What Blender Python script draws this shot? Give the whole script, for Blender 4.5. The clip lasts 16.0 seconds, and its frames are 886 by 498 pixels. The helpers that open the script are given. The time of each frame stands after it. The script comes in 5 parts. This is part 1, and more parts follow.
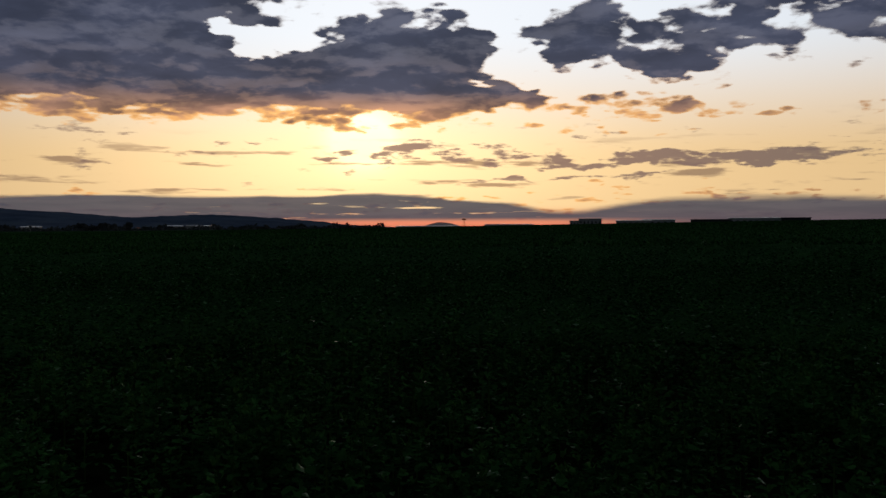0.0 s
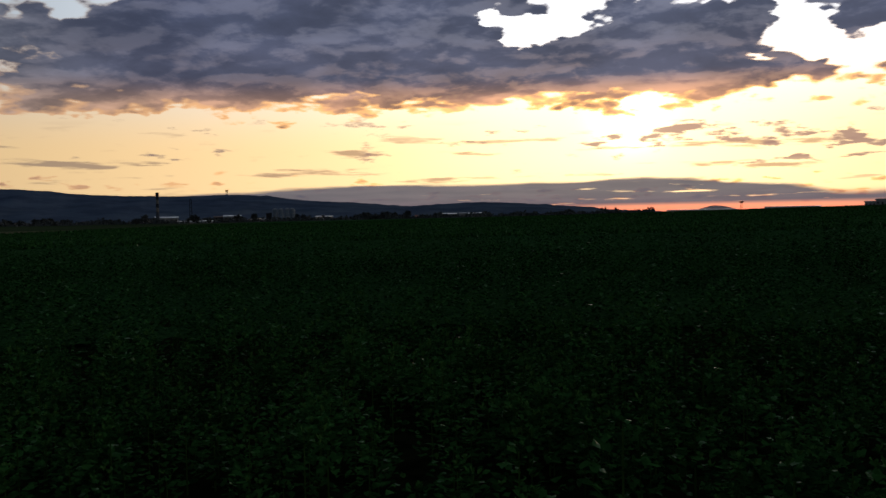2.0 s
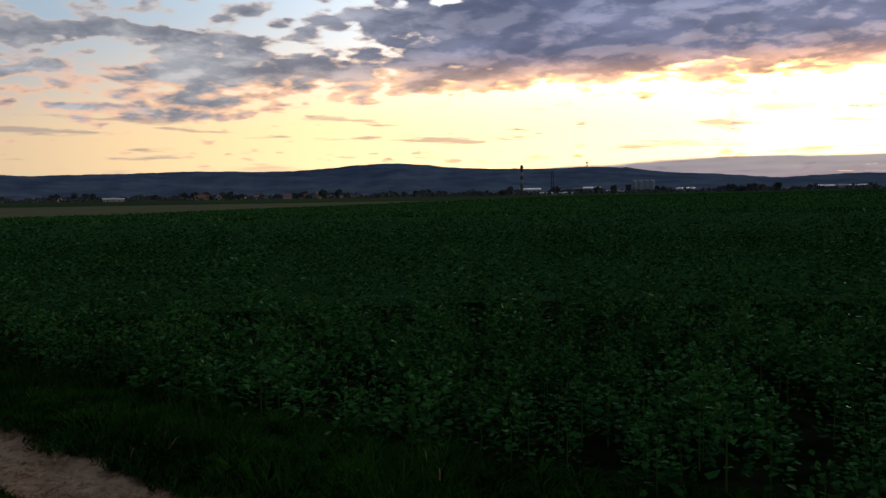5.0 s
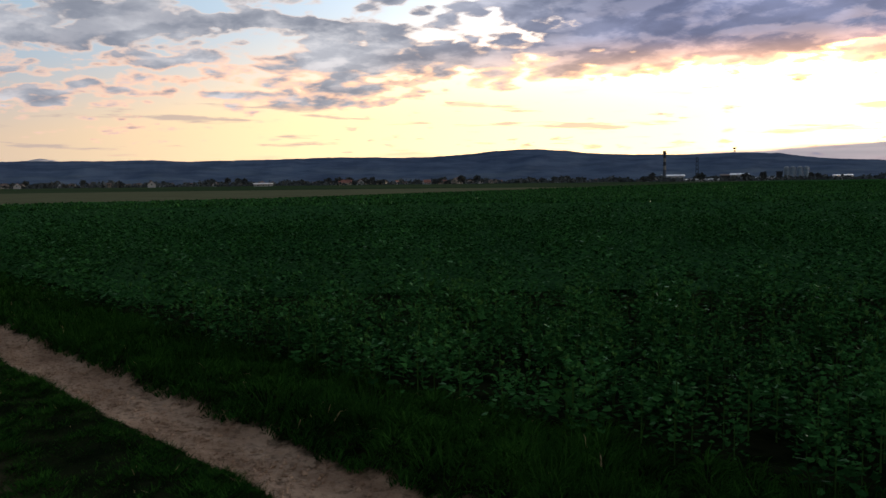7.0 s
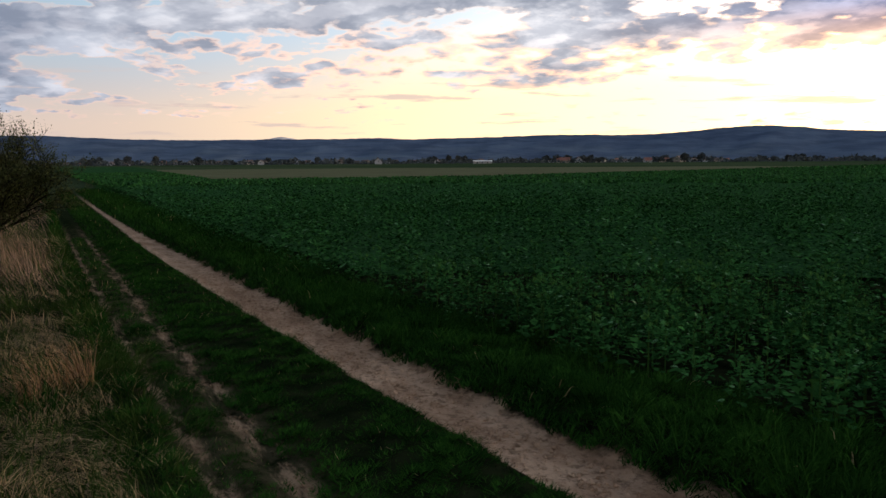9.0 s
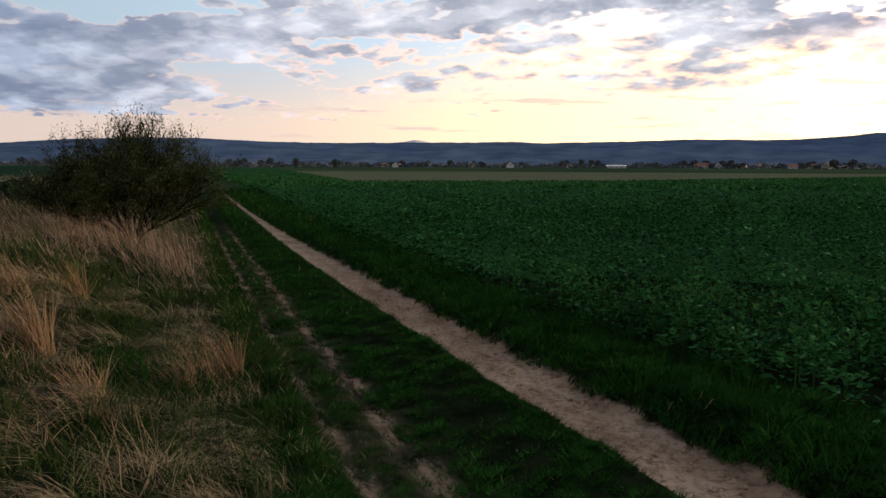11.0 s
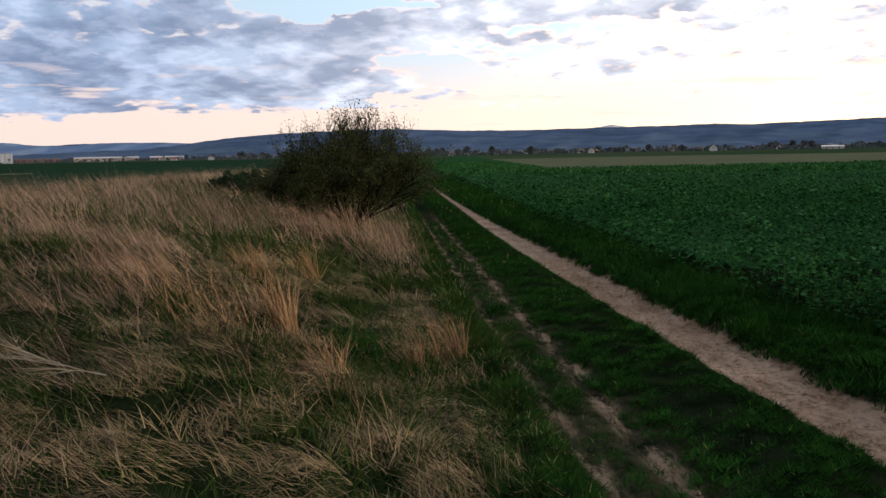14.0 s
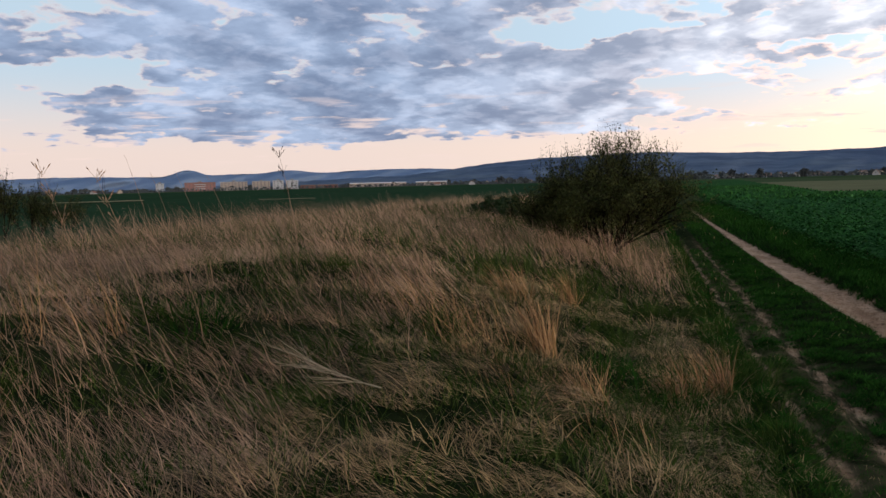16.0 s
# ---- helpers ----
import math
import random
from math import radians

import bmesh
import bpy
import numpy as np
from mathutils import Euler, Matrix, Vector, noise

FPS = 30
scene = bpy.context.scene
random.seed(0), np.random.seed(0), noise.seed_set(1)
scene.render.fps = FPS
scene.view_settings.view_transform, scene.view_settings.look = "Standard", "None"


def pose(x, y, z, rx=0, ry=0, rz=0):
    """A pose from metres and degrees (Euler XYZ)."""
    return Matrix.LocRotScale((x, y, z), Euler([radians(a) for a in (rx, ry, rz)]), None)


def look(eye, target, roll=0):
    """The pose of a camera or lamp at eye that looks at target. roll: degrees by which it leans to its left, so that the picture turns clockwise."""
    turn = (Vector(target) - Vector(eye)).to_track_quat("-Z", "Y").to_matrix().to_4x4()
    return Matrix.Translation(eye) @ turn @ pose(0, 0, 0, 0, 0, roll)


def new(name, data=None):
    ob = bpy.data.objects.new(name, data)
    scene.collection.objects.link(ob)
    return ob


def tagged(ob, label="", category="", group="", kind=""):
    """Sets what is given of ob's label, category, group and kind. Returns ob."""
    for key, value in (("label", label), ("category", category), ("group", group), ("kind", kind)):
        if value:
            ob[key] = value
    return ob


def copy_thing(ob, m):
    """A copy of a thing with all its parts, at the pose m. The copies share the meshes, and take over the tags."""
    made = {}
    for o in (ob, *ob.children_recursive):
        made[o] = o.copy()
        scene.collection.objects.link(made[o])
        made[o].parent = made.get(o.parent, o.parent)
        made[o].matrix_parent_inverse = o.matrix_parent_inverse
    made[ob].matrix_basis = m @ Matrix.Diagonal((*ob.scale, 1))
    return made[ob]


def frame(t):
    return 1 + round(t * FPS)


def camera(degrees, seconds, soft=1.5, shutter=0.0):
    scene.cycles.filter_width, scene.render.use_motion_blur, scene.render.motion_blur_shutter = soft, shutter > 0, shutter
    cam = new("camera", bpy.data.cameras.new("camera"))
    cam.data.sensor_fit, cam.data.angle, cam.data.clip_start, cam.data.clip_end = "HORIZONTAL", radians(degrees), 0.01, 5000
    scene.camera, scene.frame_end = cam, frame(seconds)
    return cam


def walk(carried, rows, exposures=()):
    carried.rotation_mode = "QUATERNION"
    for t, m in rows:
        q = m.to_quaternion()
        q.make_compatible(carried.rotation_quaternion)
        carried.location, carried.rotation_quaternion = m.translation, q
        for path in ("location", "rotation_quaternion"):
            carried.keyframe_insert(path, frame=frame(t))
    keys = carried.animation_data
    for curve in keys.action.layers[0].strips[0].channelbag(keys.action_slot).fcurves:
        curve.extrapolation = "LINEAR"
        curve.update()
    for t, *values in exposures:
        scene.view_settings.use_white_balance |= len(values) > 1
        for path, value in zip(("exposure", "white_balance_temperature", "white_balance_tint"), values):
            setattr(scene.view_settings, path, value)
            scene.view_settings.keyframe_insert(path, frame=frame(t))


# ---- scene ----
cam = camera(54.5, 16.0)
ROWS = [
    (0.0, -0.079, 0.023, 1.603, 0.08, -1.37, 0.19),
    (0.5, -0.109, -0.006, 1.602, 4.42, -1.40, 0.51),
    (1.0, -0.141, -0.039, 1.599, 8.74, -1.65, 0.83),
    (1.5, -0.171, -0.072, 1.595, 13.86, -1.76, 1.11),
    (2.0, -0.192, -0.106, 1.590, 17.79, -2.14, 1.03),
    (2.5, -0.207, -0.138, 1.586, 20.07, -2.55, 0.83),
    (3.0, -0.235, -0.175, 1.580, 24.97, -2.93, 0.72),
    (3.5, -0.251, -0.206, 1.576, 30.27, -2.94, 0.93),
    (4.0, -0.273, -0.238, 1.571, 34.55, -3.08, 1.05),
    (6.5, -0.428, -0.386, 1.548, 48.39, -4.31, 0.53),
    (7.0, -0.442, -0.402, 1.543, 50.49, -4.44, 0.61),
    (7.5, -0.450, -0.439, 1.540, 53.97, -4.93, 0.63),
    (8.0, -0.451, -0.460, 1.538, 57.40, -5.41, 0.52),
    (8.5, -0.458, -0.499, 1.539, 60.57, -5.85, 0.42),
    (9.0, -0.460, -0.531, 1.545, 64.87, -5.80, 0.36),
    (9.5, -0.453, -0.551, 1.545, 66.93, -5.57, 0.12),
    (12.0, -0.438, -0.627, 1.547, 77.02, -5.80, -0.07),
    (12.5, -0.430, -0.649, 1.546, 78.43, -5.94, 0.00),
    (13.0, -0.429, -0.712, 1.545, 82.78, -6.15, 0.11),
    (13.5, -0.413, -0.773, 1.547, 85.84, -6.15, 0.81),
    (14.0, -0.397, -0.793, 1.557, 86.47, -6.31, 1.11),
    (14.5, -0.381, -0.821, 1.569, 91.86, -5.84, 1.16),
    (15.0, -0.365, -0.831, 1.576, 95.96, -5.11, 1.35),
    (15.5, -0.346, -0.829, 1.579, 100.09, -4.32, 1.27),
    (16.0, -0.341, -0.826, 1.578, 103.40, -4.33, 1.48),
]
walk(
    cam,
    [(t, pose(x, y, z, 90 + pitch, roll, yaw)) for t, x, y, z, yaw, pitch, roll in ROWS],
    exposures=[(0.0, -2.4), (1.5, -2.0), (2.5, -1.6), (4.0, -1.05), (6.5, -0.48), (9.0, 0.0), (12.0, 0.27), (13.5, 0.50), (14.5, 0.66), (15.0, 0.54), (16.0, 0.42)],
)

# ---------------------------------------------------------------- node helpers


class Nodes:
    """Short forms for building node trees."""

    def __init__(self, tree):
        self.tree = tree

    def add(self, kind):
        return self.tree.nodes.new(kind)

    def put(self, socket, value):
        if isinstance(value, bpy.types.NodeSocket):
            self.tree.links.new(value, socket)
        elif isinstance(value, (tuple, list)) and socket.type == "RGBA" and len(value) == 3:
            socket.default_value = (*value, 1)
        else:
            socket.default_value = value

    def m(self, op, *values, clamp=False):
        node = self.add("ShaderNodeMath")
        node.operation, node.use_clamp = op, clamp
        for socket, value in zip(node.inputs, values):
            self.put(socket, value)
        return node.outputs[0]

    def v(self, op, *values):
        node = self.add("ShaderNodeVectorMath")
        node.operation = op
        for socket, value in zip(node.inputs, values):
            self.put(socket, value)
        return node.outputs["Value" if op == "LENGTH" else "Vector"]

    def ss(self, x, lo, hi, a=0.0, b=1.0):
        node = self.add("ShaderNodeMapRange")
        node.interpolation_type = "SMOOTHSTEP"
        for key, value in zip(("Value", "From Min", "From Max", "To Min", "To Max"), (x, lo, hi, a, b)):
            self.put(node.inputs[key], value)
        return node.outputs[0]

    def mix(self, fac, a, b, blend="MIX"):
        node = self.add("ShaderNodeMix")
        node.data_type, node.blend_type = "RGBA", blend
        self.put(node.inputs[0], fac)
        self.put(node.inputs[6], a)
        self.put(node.inputs[7], b)
        return node.outputs[2]

    def noise(self, vec, scale, detail=4.0, rough=0.55, distortion=0.0):
        node = self.add("ShaderNodeTexNoise")
        for key, value in (("Vector", vec), ("Scale", scale), ("Detail", detail), ("Roughness", rough), ("Distortion", distortion)):
            self.put(node.inputs[key], value)
        return node.outputs[0]

    def xyz(self, x, y, z):
        node = self.add("ShaderNodeCombineXYZ")
        for socket, value in zip(node.inputs, (x, y, z)):
            self.put(socket, value)
        return node.outputs[0]

    def split(self, vec):
        node = self.add("ShaderNodeSeparateXYZ")
        self.put(node.inputs[0], vec)
        return node.outputs


# ---------------------------------------------------------------- sky, sun

SUN_AZ, SUN_EL = 5.4, 5.0
world = bpy.data.worlds.new("evening_sky")
scene.world = world
world.use_nodes = True
world.node_tree.nodes.clear()
W = Nodes(world.node_tree)
way = W.add("ShaderNodeTexCoord").outputs["Generated"]
dx, dy, dz = W.split(way)
az = W.m("MULTIPLY", W.m("ARCTAN2", W.m("MULTIPLY", dx, -1.0), dy), 57.2958)
el = W.m("MULTIPLY", W.m("ARCSINE", dz), 57.2958)

sky = W.add("ShaderNodeTexSky")
sky.sky_type, sky.sun_disc = "NISHITA", False
sky.sun_elevation, sky.sun_rotation = radians(SUN_EL), radians(-SUN_AZ)
sky.air_density, sky.dust_density, sky.ozone_density = 1.0, 2.2, 1.2
nishita = W.mix(1.0, sky.outputs[0], (0.10, 0.10, 0.10), "MULTIPLY")


tear = W.xyz(W.m("MULTIPLY", az, 0.16), W.m("MULTIPLY", el, 0.38), 3.0)
az_torn = W.m("ADD", az, W.m("MULTIPLY", W.m("SUBTRACT", W.noise(tear, 1.0, 4.0, 0.55), 0.5), 9.0))
el_torn = W.m("ADD", el, W.m("MULTIPLY", W.m("SUBTRACT", W.noise(W.v("ADD", tear, (5.0, 9.0, 0.0)), 1.3, 4.0, 0.55), 0.5), 3.4))


def bell(a0, e0, wa, we, amp, firm=True):
    """A soft elliptic swelling (or thinning) of the cloud cover round one direction of the sky."""
    u = W.m("DIVIDE", W.m("SUBTRACT", az_torn if firm else az, a0), wa)
    w = W.m("DIVIDE", W.m("SUBTRACT", el_torn if firm else el, e0), we)
    d = W.m("ADD", W.m("MULTIPLY", u, u), W.m("MULTIPLY", w, w))
    return W.m("MULTIPLY", W.m("EXPONENT", W.m("MULTIPLY", W.m("MULTIPLY", d, d) if firm else d, -0.7)), amp)


def total(values):
    out = values[0]
    for value in values[1:]:
        out = W.m("ADD", out, value)
    return out


# clear air: bright and warm round the hidden sun, pale and peach away from it
off_sun = W.m("DIVIDE", W.m("SUBTRACT", az, SUN_AZ), 45.0)
off_sun = W.m("MAXIMUM", off_sun, W.m("MULTIPLY", off_sun, -0.6))
wide_sun = W.m("EXPONENT", W.m("MULTIPLY", W.m("MULTIPLY", off_sun, off_sun), -1.0))
off_near = W.m("DIVIDE", W.m("SUBTRACT", az, SUN_AZ), 27.0)
by_sun = W.m("EXPONENT", W.m("MULTIPLY", W.m("MULTIPLY", off_near, off_near), -1.0))
height = W.ss(el, W.ss(az, 50.0, 90.0, 4.0, 2.0), W.ss(az, 50.0, 90.0, 13.0, 8.5))
warm = W.mix(height, (5.3, 3.65, 1.85), (5.2, 5.5, 5.9))
cool = W.mix(height, W.mix(W.ss(az, 50.0, 88.0), (1.10, 0.84, 0.52), (0.72, 0.590, 0.545)), W.mix(W.ss(az, 62.0, 105.0), (0.60, 0.80, 1.00), (0.44, 0.56, 0.67)))
narrowed = W.m("POWER", wide_sun, W.m("ADD", 1.0, W.m("MULTIPLY", height, W.ss(az, 0.0, 20.0, 0.0, 0.8))))
clear = W.mix(0.12, W.mix(narrowed, cool, warm), nishita)
near_sun = total([bell(SUN_AZ, 4.8, 11.0, 3.0, 0.5, False), bell(SUN_AZ, 5.9, 1.6, 1.3, 1.5, False)])
clear = W.mix(1.0, clear, W.mix(near_sun, (0, 0, 0), (5.0, 3.8, 2.2)), "ADD")
# unseen overhead sky and cloud, dimmed to weaken the light from above
high = W.ss(el, 16.0, 30.0)
clear = W.mix(high, clear, W.mix(wide_sun, (0.20, 0.27, 0.38), (0.36, 0.47, 0.62)))

# cloud deck, seen in perspective on a level sheet
up = W.m("ADD", W.m("MAXIMUM", dz, 0.0), 0.20)
flat_sheet = W.xyz(W.m("DIVIDE", dx, up), W.m("DIVIDE", dy, up), 0.0)
stir = W.add("ShaderNodeTexNoise")
for key, value in (("Vector", flat_sheet), ("Scale", 4.0), ("Detail", 4.0), ("Roughness", 0.55)):
    W.put(stir.inputs[key], value)
sheet = W.v("ADD", flat_sheet, W.v("MULTIPLY", W.v("SUBTRACT", stir.outputs["Color"], (0.5, 0.5, 0.5)), (0.10, 0.10, 0.0)))
cover = total([
    bell(24.0, 12.6, 10.5, 4.2, 0.62),
    bell(37.0, 11.2, 8.5, 3.0, 0.34),
    bell(6.0, 9.2, 10.0, 2.2, 0.52),
    bell(22.0, 9.0, 16.0, 1.2, 0.30, False),
    bell(18.0, 5.8, 17.0, 0.8, -0.10, False),
    bell(34.0, 7.4, 13.0, 0.9, 0.13, False),
    bell(4.0, 12.0, 5.6, 1.6, 0.46),
    bell(12.6, 12.1, 2.0, 0.8, -0.55),
    bell(14.0, 15.0, 6.0, 1.1, 0.25),
    bell(-13.5, 12.0, 9.0, 1.7, 0.42),
    bell(-24.0, 14.6, 6.5, 1.0, 0.40),
    bell(-27.5, 12.2, 3.2, 0.8, 0.25),
    bell(-10.0, 7.9, 8.0, 0.8, 0.22),
    bell(-4.6, 12.6, 1.8, 2.4, -0.30),
    bell(-6.0, 9.7, 5.5, 1.0, -0.26),
    bell(6.0, 4.4, 50.0, 1.9, -0.30),
    bell(-24.0, 9.0, 6.0, 1.6, -0.15),
    bell(50.0, 11.4, 6.0, 1.6, -0.08),
    bell(47.0, 7.6, 12.0, 1.1, 0.16),
    bell(60.0, 7.8, 14.0, 2.6, 0.07, False),
    bell(53.8, 8.2, 5.0, 1.0, 0.26),
    bell(59.5, 5.7, 6.5, 0.7, 0.30),
    bell(65.0, 10.1, 8.0, 0.7, 0.26),
    bell(68.7, 8.1, 2.4, 0.5, 0.22),
    bell(73.8, 5.4, 4.5, 0.55, 0.26),
    bell(80.0, 9.2, 6.5, 0.9, 0.32),
    bell(89.0, 8.0, 6.5, 1.2, 0.40),
    bell(97.5, 6.7, 6.0, 1.2, 0.40),
    bell(96.0, 4.6, 9.0, 0.7, 0.32),
    bell(110.0, 4.5, 17.0, 1.5, 0.31),
    bell(112.0, 9.2, 14.0, 4.2, 0.32),
    bell(66.0, 10.2, 24.0, 2.4, 0.13, False),
    bell(94.0, 9.6, 4.5, 0.7, -0.36),
    bell(127.0, 7.0, 4.5, 0.8, -0.30),
    bell(132.0, 4.6, 5.0, 1.2, -0.30),
    bell(86.0, 5.4, 3.5, 0.8, -0.20),
    bell(92.0, 1.2, 42.0, 1.5, -0.36),
    # added cover overhead, out of view, thickened to shape the ground light
    W.m("MULTIPLY", W.ss(el, 17.0, 30.0), 0.22),
])


def puffs(p, scale, detail):
    """Rounded heaps: high in the middle of each cell, low in the seams."""
    node = W.add("ShaderNodeTexVoronoi")
    node.feature = "SMOOTH_F1"
    for key, value in (("Vector", p), ("Scale", scale), ("Detail", detail), ("Roughness", 0.5), ("Smoothness", 0.35)):
        W.put(node.inputs[key], value)
    return W.m("SUBTRACT", 0.55, node.outputs["Distance"])


east = W.ss(az, 42.0, 78.0)


def deck(offset):
    p = W.v("ADD", sheet, offset)
    big = W.m("SUBTRACT", W.noise(p, 1.7, 2.0, 0.5), 0.5)
    fine = W.m("SUBTRACT", W.noise(p, 6.5, 10.0, 0.63), 0.5)
    heap = W.m("ADD", W.m("MULTIPLY", puffs(p, 7.0, 1.0), 0.55), W.m("MULTIPLY", puffs(W.v("ADD", p, (3.0, 1.0, 0.0)), 15.0, 1.0), 0.28))
    return total([W.m("MULTIPLY", big, 0.45), W.m("MULTIPLY", fine, 0.85), W.m("MULTIPLY", heap, W.m("SUBTRACT", 0.90, W.m("MULTIPLY", east, 0.25))), W.m("ADD", 0.53, W.m("MULTIPLY", east, 0.025))])


thick = W.m("ADD", deck((3.1, 1.7, 0.0)), cover)
cloud = W.ss(thick, 0.44, W.ss(az, 40.0, 80.0, 0.58, 0.60))
core = W.ss(thick, 0.48, W.m("ADD", W.ss(az, 20.0, 60.0, 0.60, 0.64), W.m("MULTIPLY", W.ss(el, 9.8, 6.8, 0.0, 0.16), W.ss(az, 85.0, 60.0))))
near_side, far_side = W.v("ADD", sheet, (3.1, 1.7, 0.0)), W.v("ADD", sheet, (3.09, 1.76, 0.0))
facing = W.m("SUBTRACT", W.noise(near_side, 5.0, 5.0, 0.55), W.noise(far_side, 5.0, 5.0, 0.55))
rim = W.ss(facing, -0.05, 0.10)
lit = W.mix(by_sun, W.mix(W.ss(az, 62.0, 105.0), W.mix(W.ss(el, 9.5, 6.8), (1.10, 0.92, 0.84), (1.60, 0.98, 0.68)), (0.62, 0.52, 0.52)), W.mix(W.ss(el, 12.0, 7.5), (2.8, 2.6, 2.6), (6.6, 3.3, 0.95)))
sunward = W.ss(az, 58.0, 34.0)
body = W.mix(sunward, W.mix(W.ss(az, 75.0, 110.0), (0.520, 0.540, 0.62), (0.225, 0.290, 0.425)), W.mix(W.ss(el, 9.2, 6.9), W.mix(W.ss(el, 9.8, 12.8), (0.215, 0.250, 0.450), (0.165, 0.205, 0.395)), W.mix(by_sun, (1.05, 0.70, 0.56), (2.3, 1.10, 0.62))))
tone = W.noise(W.v("ADD", sheet, (7.0, 2.0, 0.0)), 3.0, 6.0, 0.55)
body = W.mix(W.ss(tone, 0.36, 0.68), W.mix(1.0, body, (0.72, 0.74, 0.78), "MULTIPLY"), W.mix(1.0, body, (1.50, 1.46, 1.38), "MULTIPLY"))
relief = W.ss(facing, -0.10, 0.14)
body = W.mix(W.ss(az, 45.0, 85.0, 0.8, 0.45), body, W.mix(1.0, body, W.mix(relief, (0.74, 0.76, 0.80), (1.40, 1.40, 1.36)), "MULTIPLY"))
cloud_colour = W.mix(W.m("MULTIPLY", core, W.m("SUBTRACT", 1.0, W.m("MULTIPLY", rim, W.m("SUBTRACT", 0.50, W.m("MULTIPLY", core, 0.42))))), lit, body)
cloud_colour = W.mix(high, cloud_colour, (0.150, 0.195, 0.275))
sky_colour = W.mix(W.m("MULTIPLY", cloud, 0.97), clear, cloud_colour)

# thin streaks low over the horizon
streak_at = W.xyz(W.m("MULTIPLY", az, 0.16), W.m("MULTIPLY", el, 1.5), 4.0)
streak = W.ss(W.noise(streak_at, 1.0, 5.0, 0.55), 0.56, 0.66)
streak = W.m("MULTIPLY", streak, W.m("MULTIPLY", W.ss(el, 1.2, 2.4), W.ss(el, 6.5, 4.4)))
sky_colour = W.mix(W.m("MULTIPLY", streak, 0.75), sky_colour, W.mix(by_sun, (0.70, 0.56, 0.52), (1.7, 0.90, 0.50)))

# torn small clouds in front of the glow
torn_at = W.xyz(W.m("MULTIPLY", az, 0.36), W.m("MULTIPLY", el, 1.6), 1.5)
torn = W.m("MULTIPLY", W.ss(W.m("ADD", W.noise(torn_at, 1.0, 6.0, 0.6), total([bell(-13.0, 4.5, 12.0, 0.42, 0.24), bell(-8.5, 3.4, 7.5, 0.18, 0.16), bell(7.5, 4.7, 2.6, 0.5, 0.16), bell(1.5, 5.0, 2.4, 0.5, 0.16), bell(88.0, 4.0, 46.0, 5.0, -0.10)])), 0.59, 0.70), W.m("MULTIPLY", W.ss(el, 2.4, 3.4), W.ss(el, 7.5, 5.5)))
sky_colour = W.mix(W.m("MULTIPLY", torn, 0.9), sky_colour, W.mix(by_sun, (0.66, 0.55, 0.54), (1.5, 0.86, 0.70)))

# the slate bank that lies on the horizon under the sun
bank_at = W.xyz(W.m("MULTIPLY", az, 0.10), W.m("MULTIPLY", el, 0.8), 9.0)
wave = W.m("MULTIPLY", W.m("SUBTRACT", W.noise(bank_at, 1.0, 5.0, 0.5), 0.5), 1.0)
top = W.m("ADD", total([bell(14.0, 1.0, 26.0, 6.0, 2.3), bell(-25.0, 1.0, 13.0, 6.0, 1.95), bell(-9.0, 1.0, 4.0, 6.0, -0.5, False)]), wave)
bank = W.ss(W.m("SUBTRACT", top, el), 0.0, W.ss(az, 0.0, -10.0, 0.22, 0.55))
gap = W.m("MULTIPLY", W.ss(W.noise(W.xyz(W.m("MULTIPLY", az, 0.22), W.m("MULTIPLY", el, 3.2), 2.0), 1.0, 4.0, 0.6), 0.60, 0.68), bell(4.0, 0.8, 12.0, 1.2, 1.0))
low_gap = W.m("MULTIPLY", W.ss(el, 0.75, 0.35), bell(-1.0, 0.3, 11.0, 6.0, 1.0))
bank = W.m("MULTIPLY", bank, W.m("SUBTRACT", 1.0, W.m("MAXIMUM", gap, low_gap)))
bank_clear = W.mix(W.ss(el, 1.6, 0.2), sky_colour, W.mix(wide_sun, sky_colour, (4.6, 1.3, 0.70)))
sky_colour = W.mix(W.m("MULTIPLY", bank, 0.95), bank_clear, W.mix(W.ss(W.noise(W.v("MULTIPLY", bank_at, (2.0, 3.0, 1.0)), 1.0, 5.0, 0.55), 0.35, 0.68), (0.37, 0.38, 0.50), (0.49, 0.47, 0.58)))

glow = W.add("ShaderNodeBackground")
W.put(glow.inputs[0], sky_colour)
glow.inputs[1].default_value = 1.0
W.tree.links.new(glow.outputs[0], W.add("ShaderNodeOutputWorld").inputs[0])

sun = new("sun", bpy.data.lights.new("sun", "SUN"))
sun.data.energy, sun.data.angle, sun.data.color = 0.5, radians(14), (1.0, 0.82, 0.62)
sun.matrix_world = look((0, 0, 50), (50 * math.sin(radians(SUN_AZ)), -50 * math.cos(radians(SUN_AZ)), 50 - 50 * math.tan(radians(SUN_EL))))

# ---------------------------------------------------------------- materials


def material(name, build):
    mat = bpy.data.materials.new(name)
    mat.use_nodes = True
    mat.node_tree.nodes.clear()
    n = Nodes(mat.node_tree)
    shader = n.add("ShaderNodeBsdfPrincipled")
    last = build(n, shader) or shader
    n.tree.links.new(last.outputs[0], n.add("ShaderNodeOutputMaterial").inputs[0])
    return mat


def place(n):
    return n.add("ShaderNodeNewGeometry").outputs["Position"]


def bump(n, shader, height, strength=0.5, distance=0.02):
    node = n.add("ShaderNodeBump")
    n.put(node.inputs["Height"], height)
    n.put(node.inputs["Strength"], strength)
    node.inputs["Distance"].default_value = distance
    n.tree.links.new(node.outputs[0], shader.inputs["Normal"])


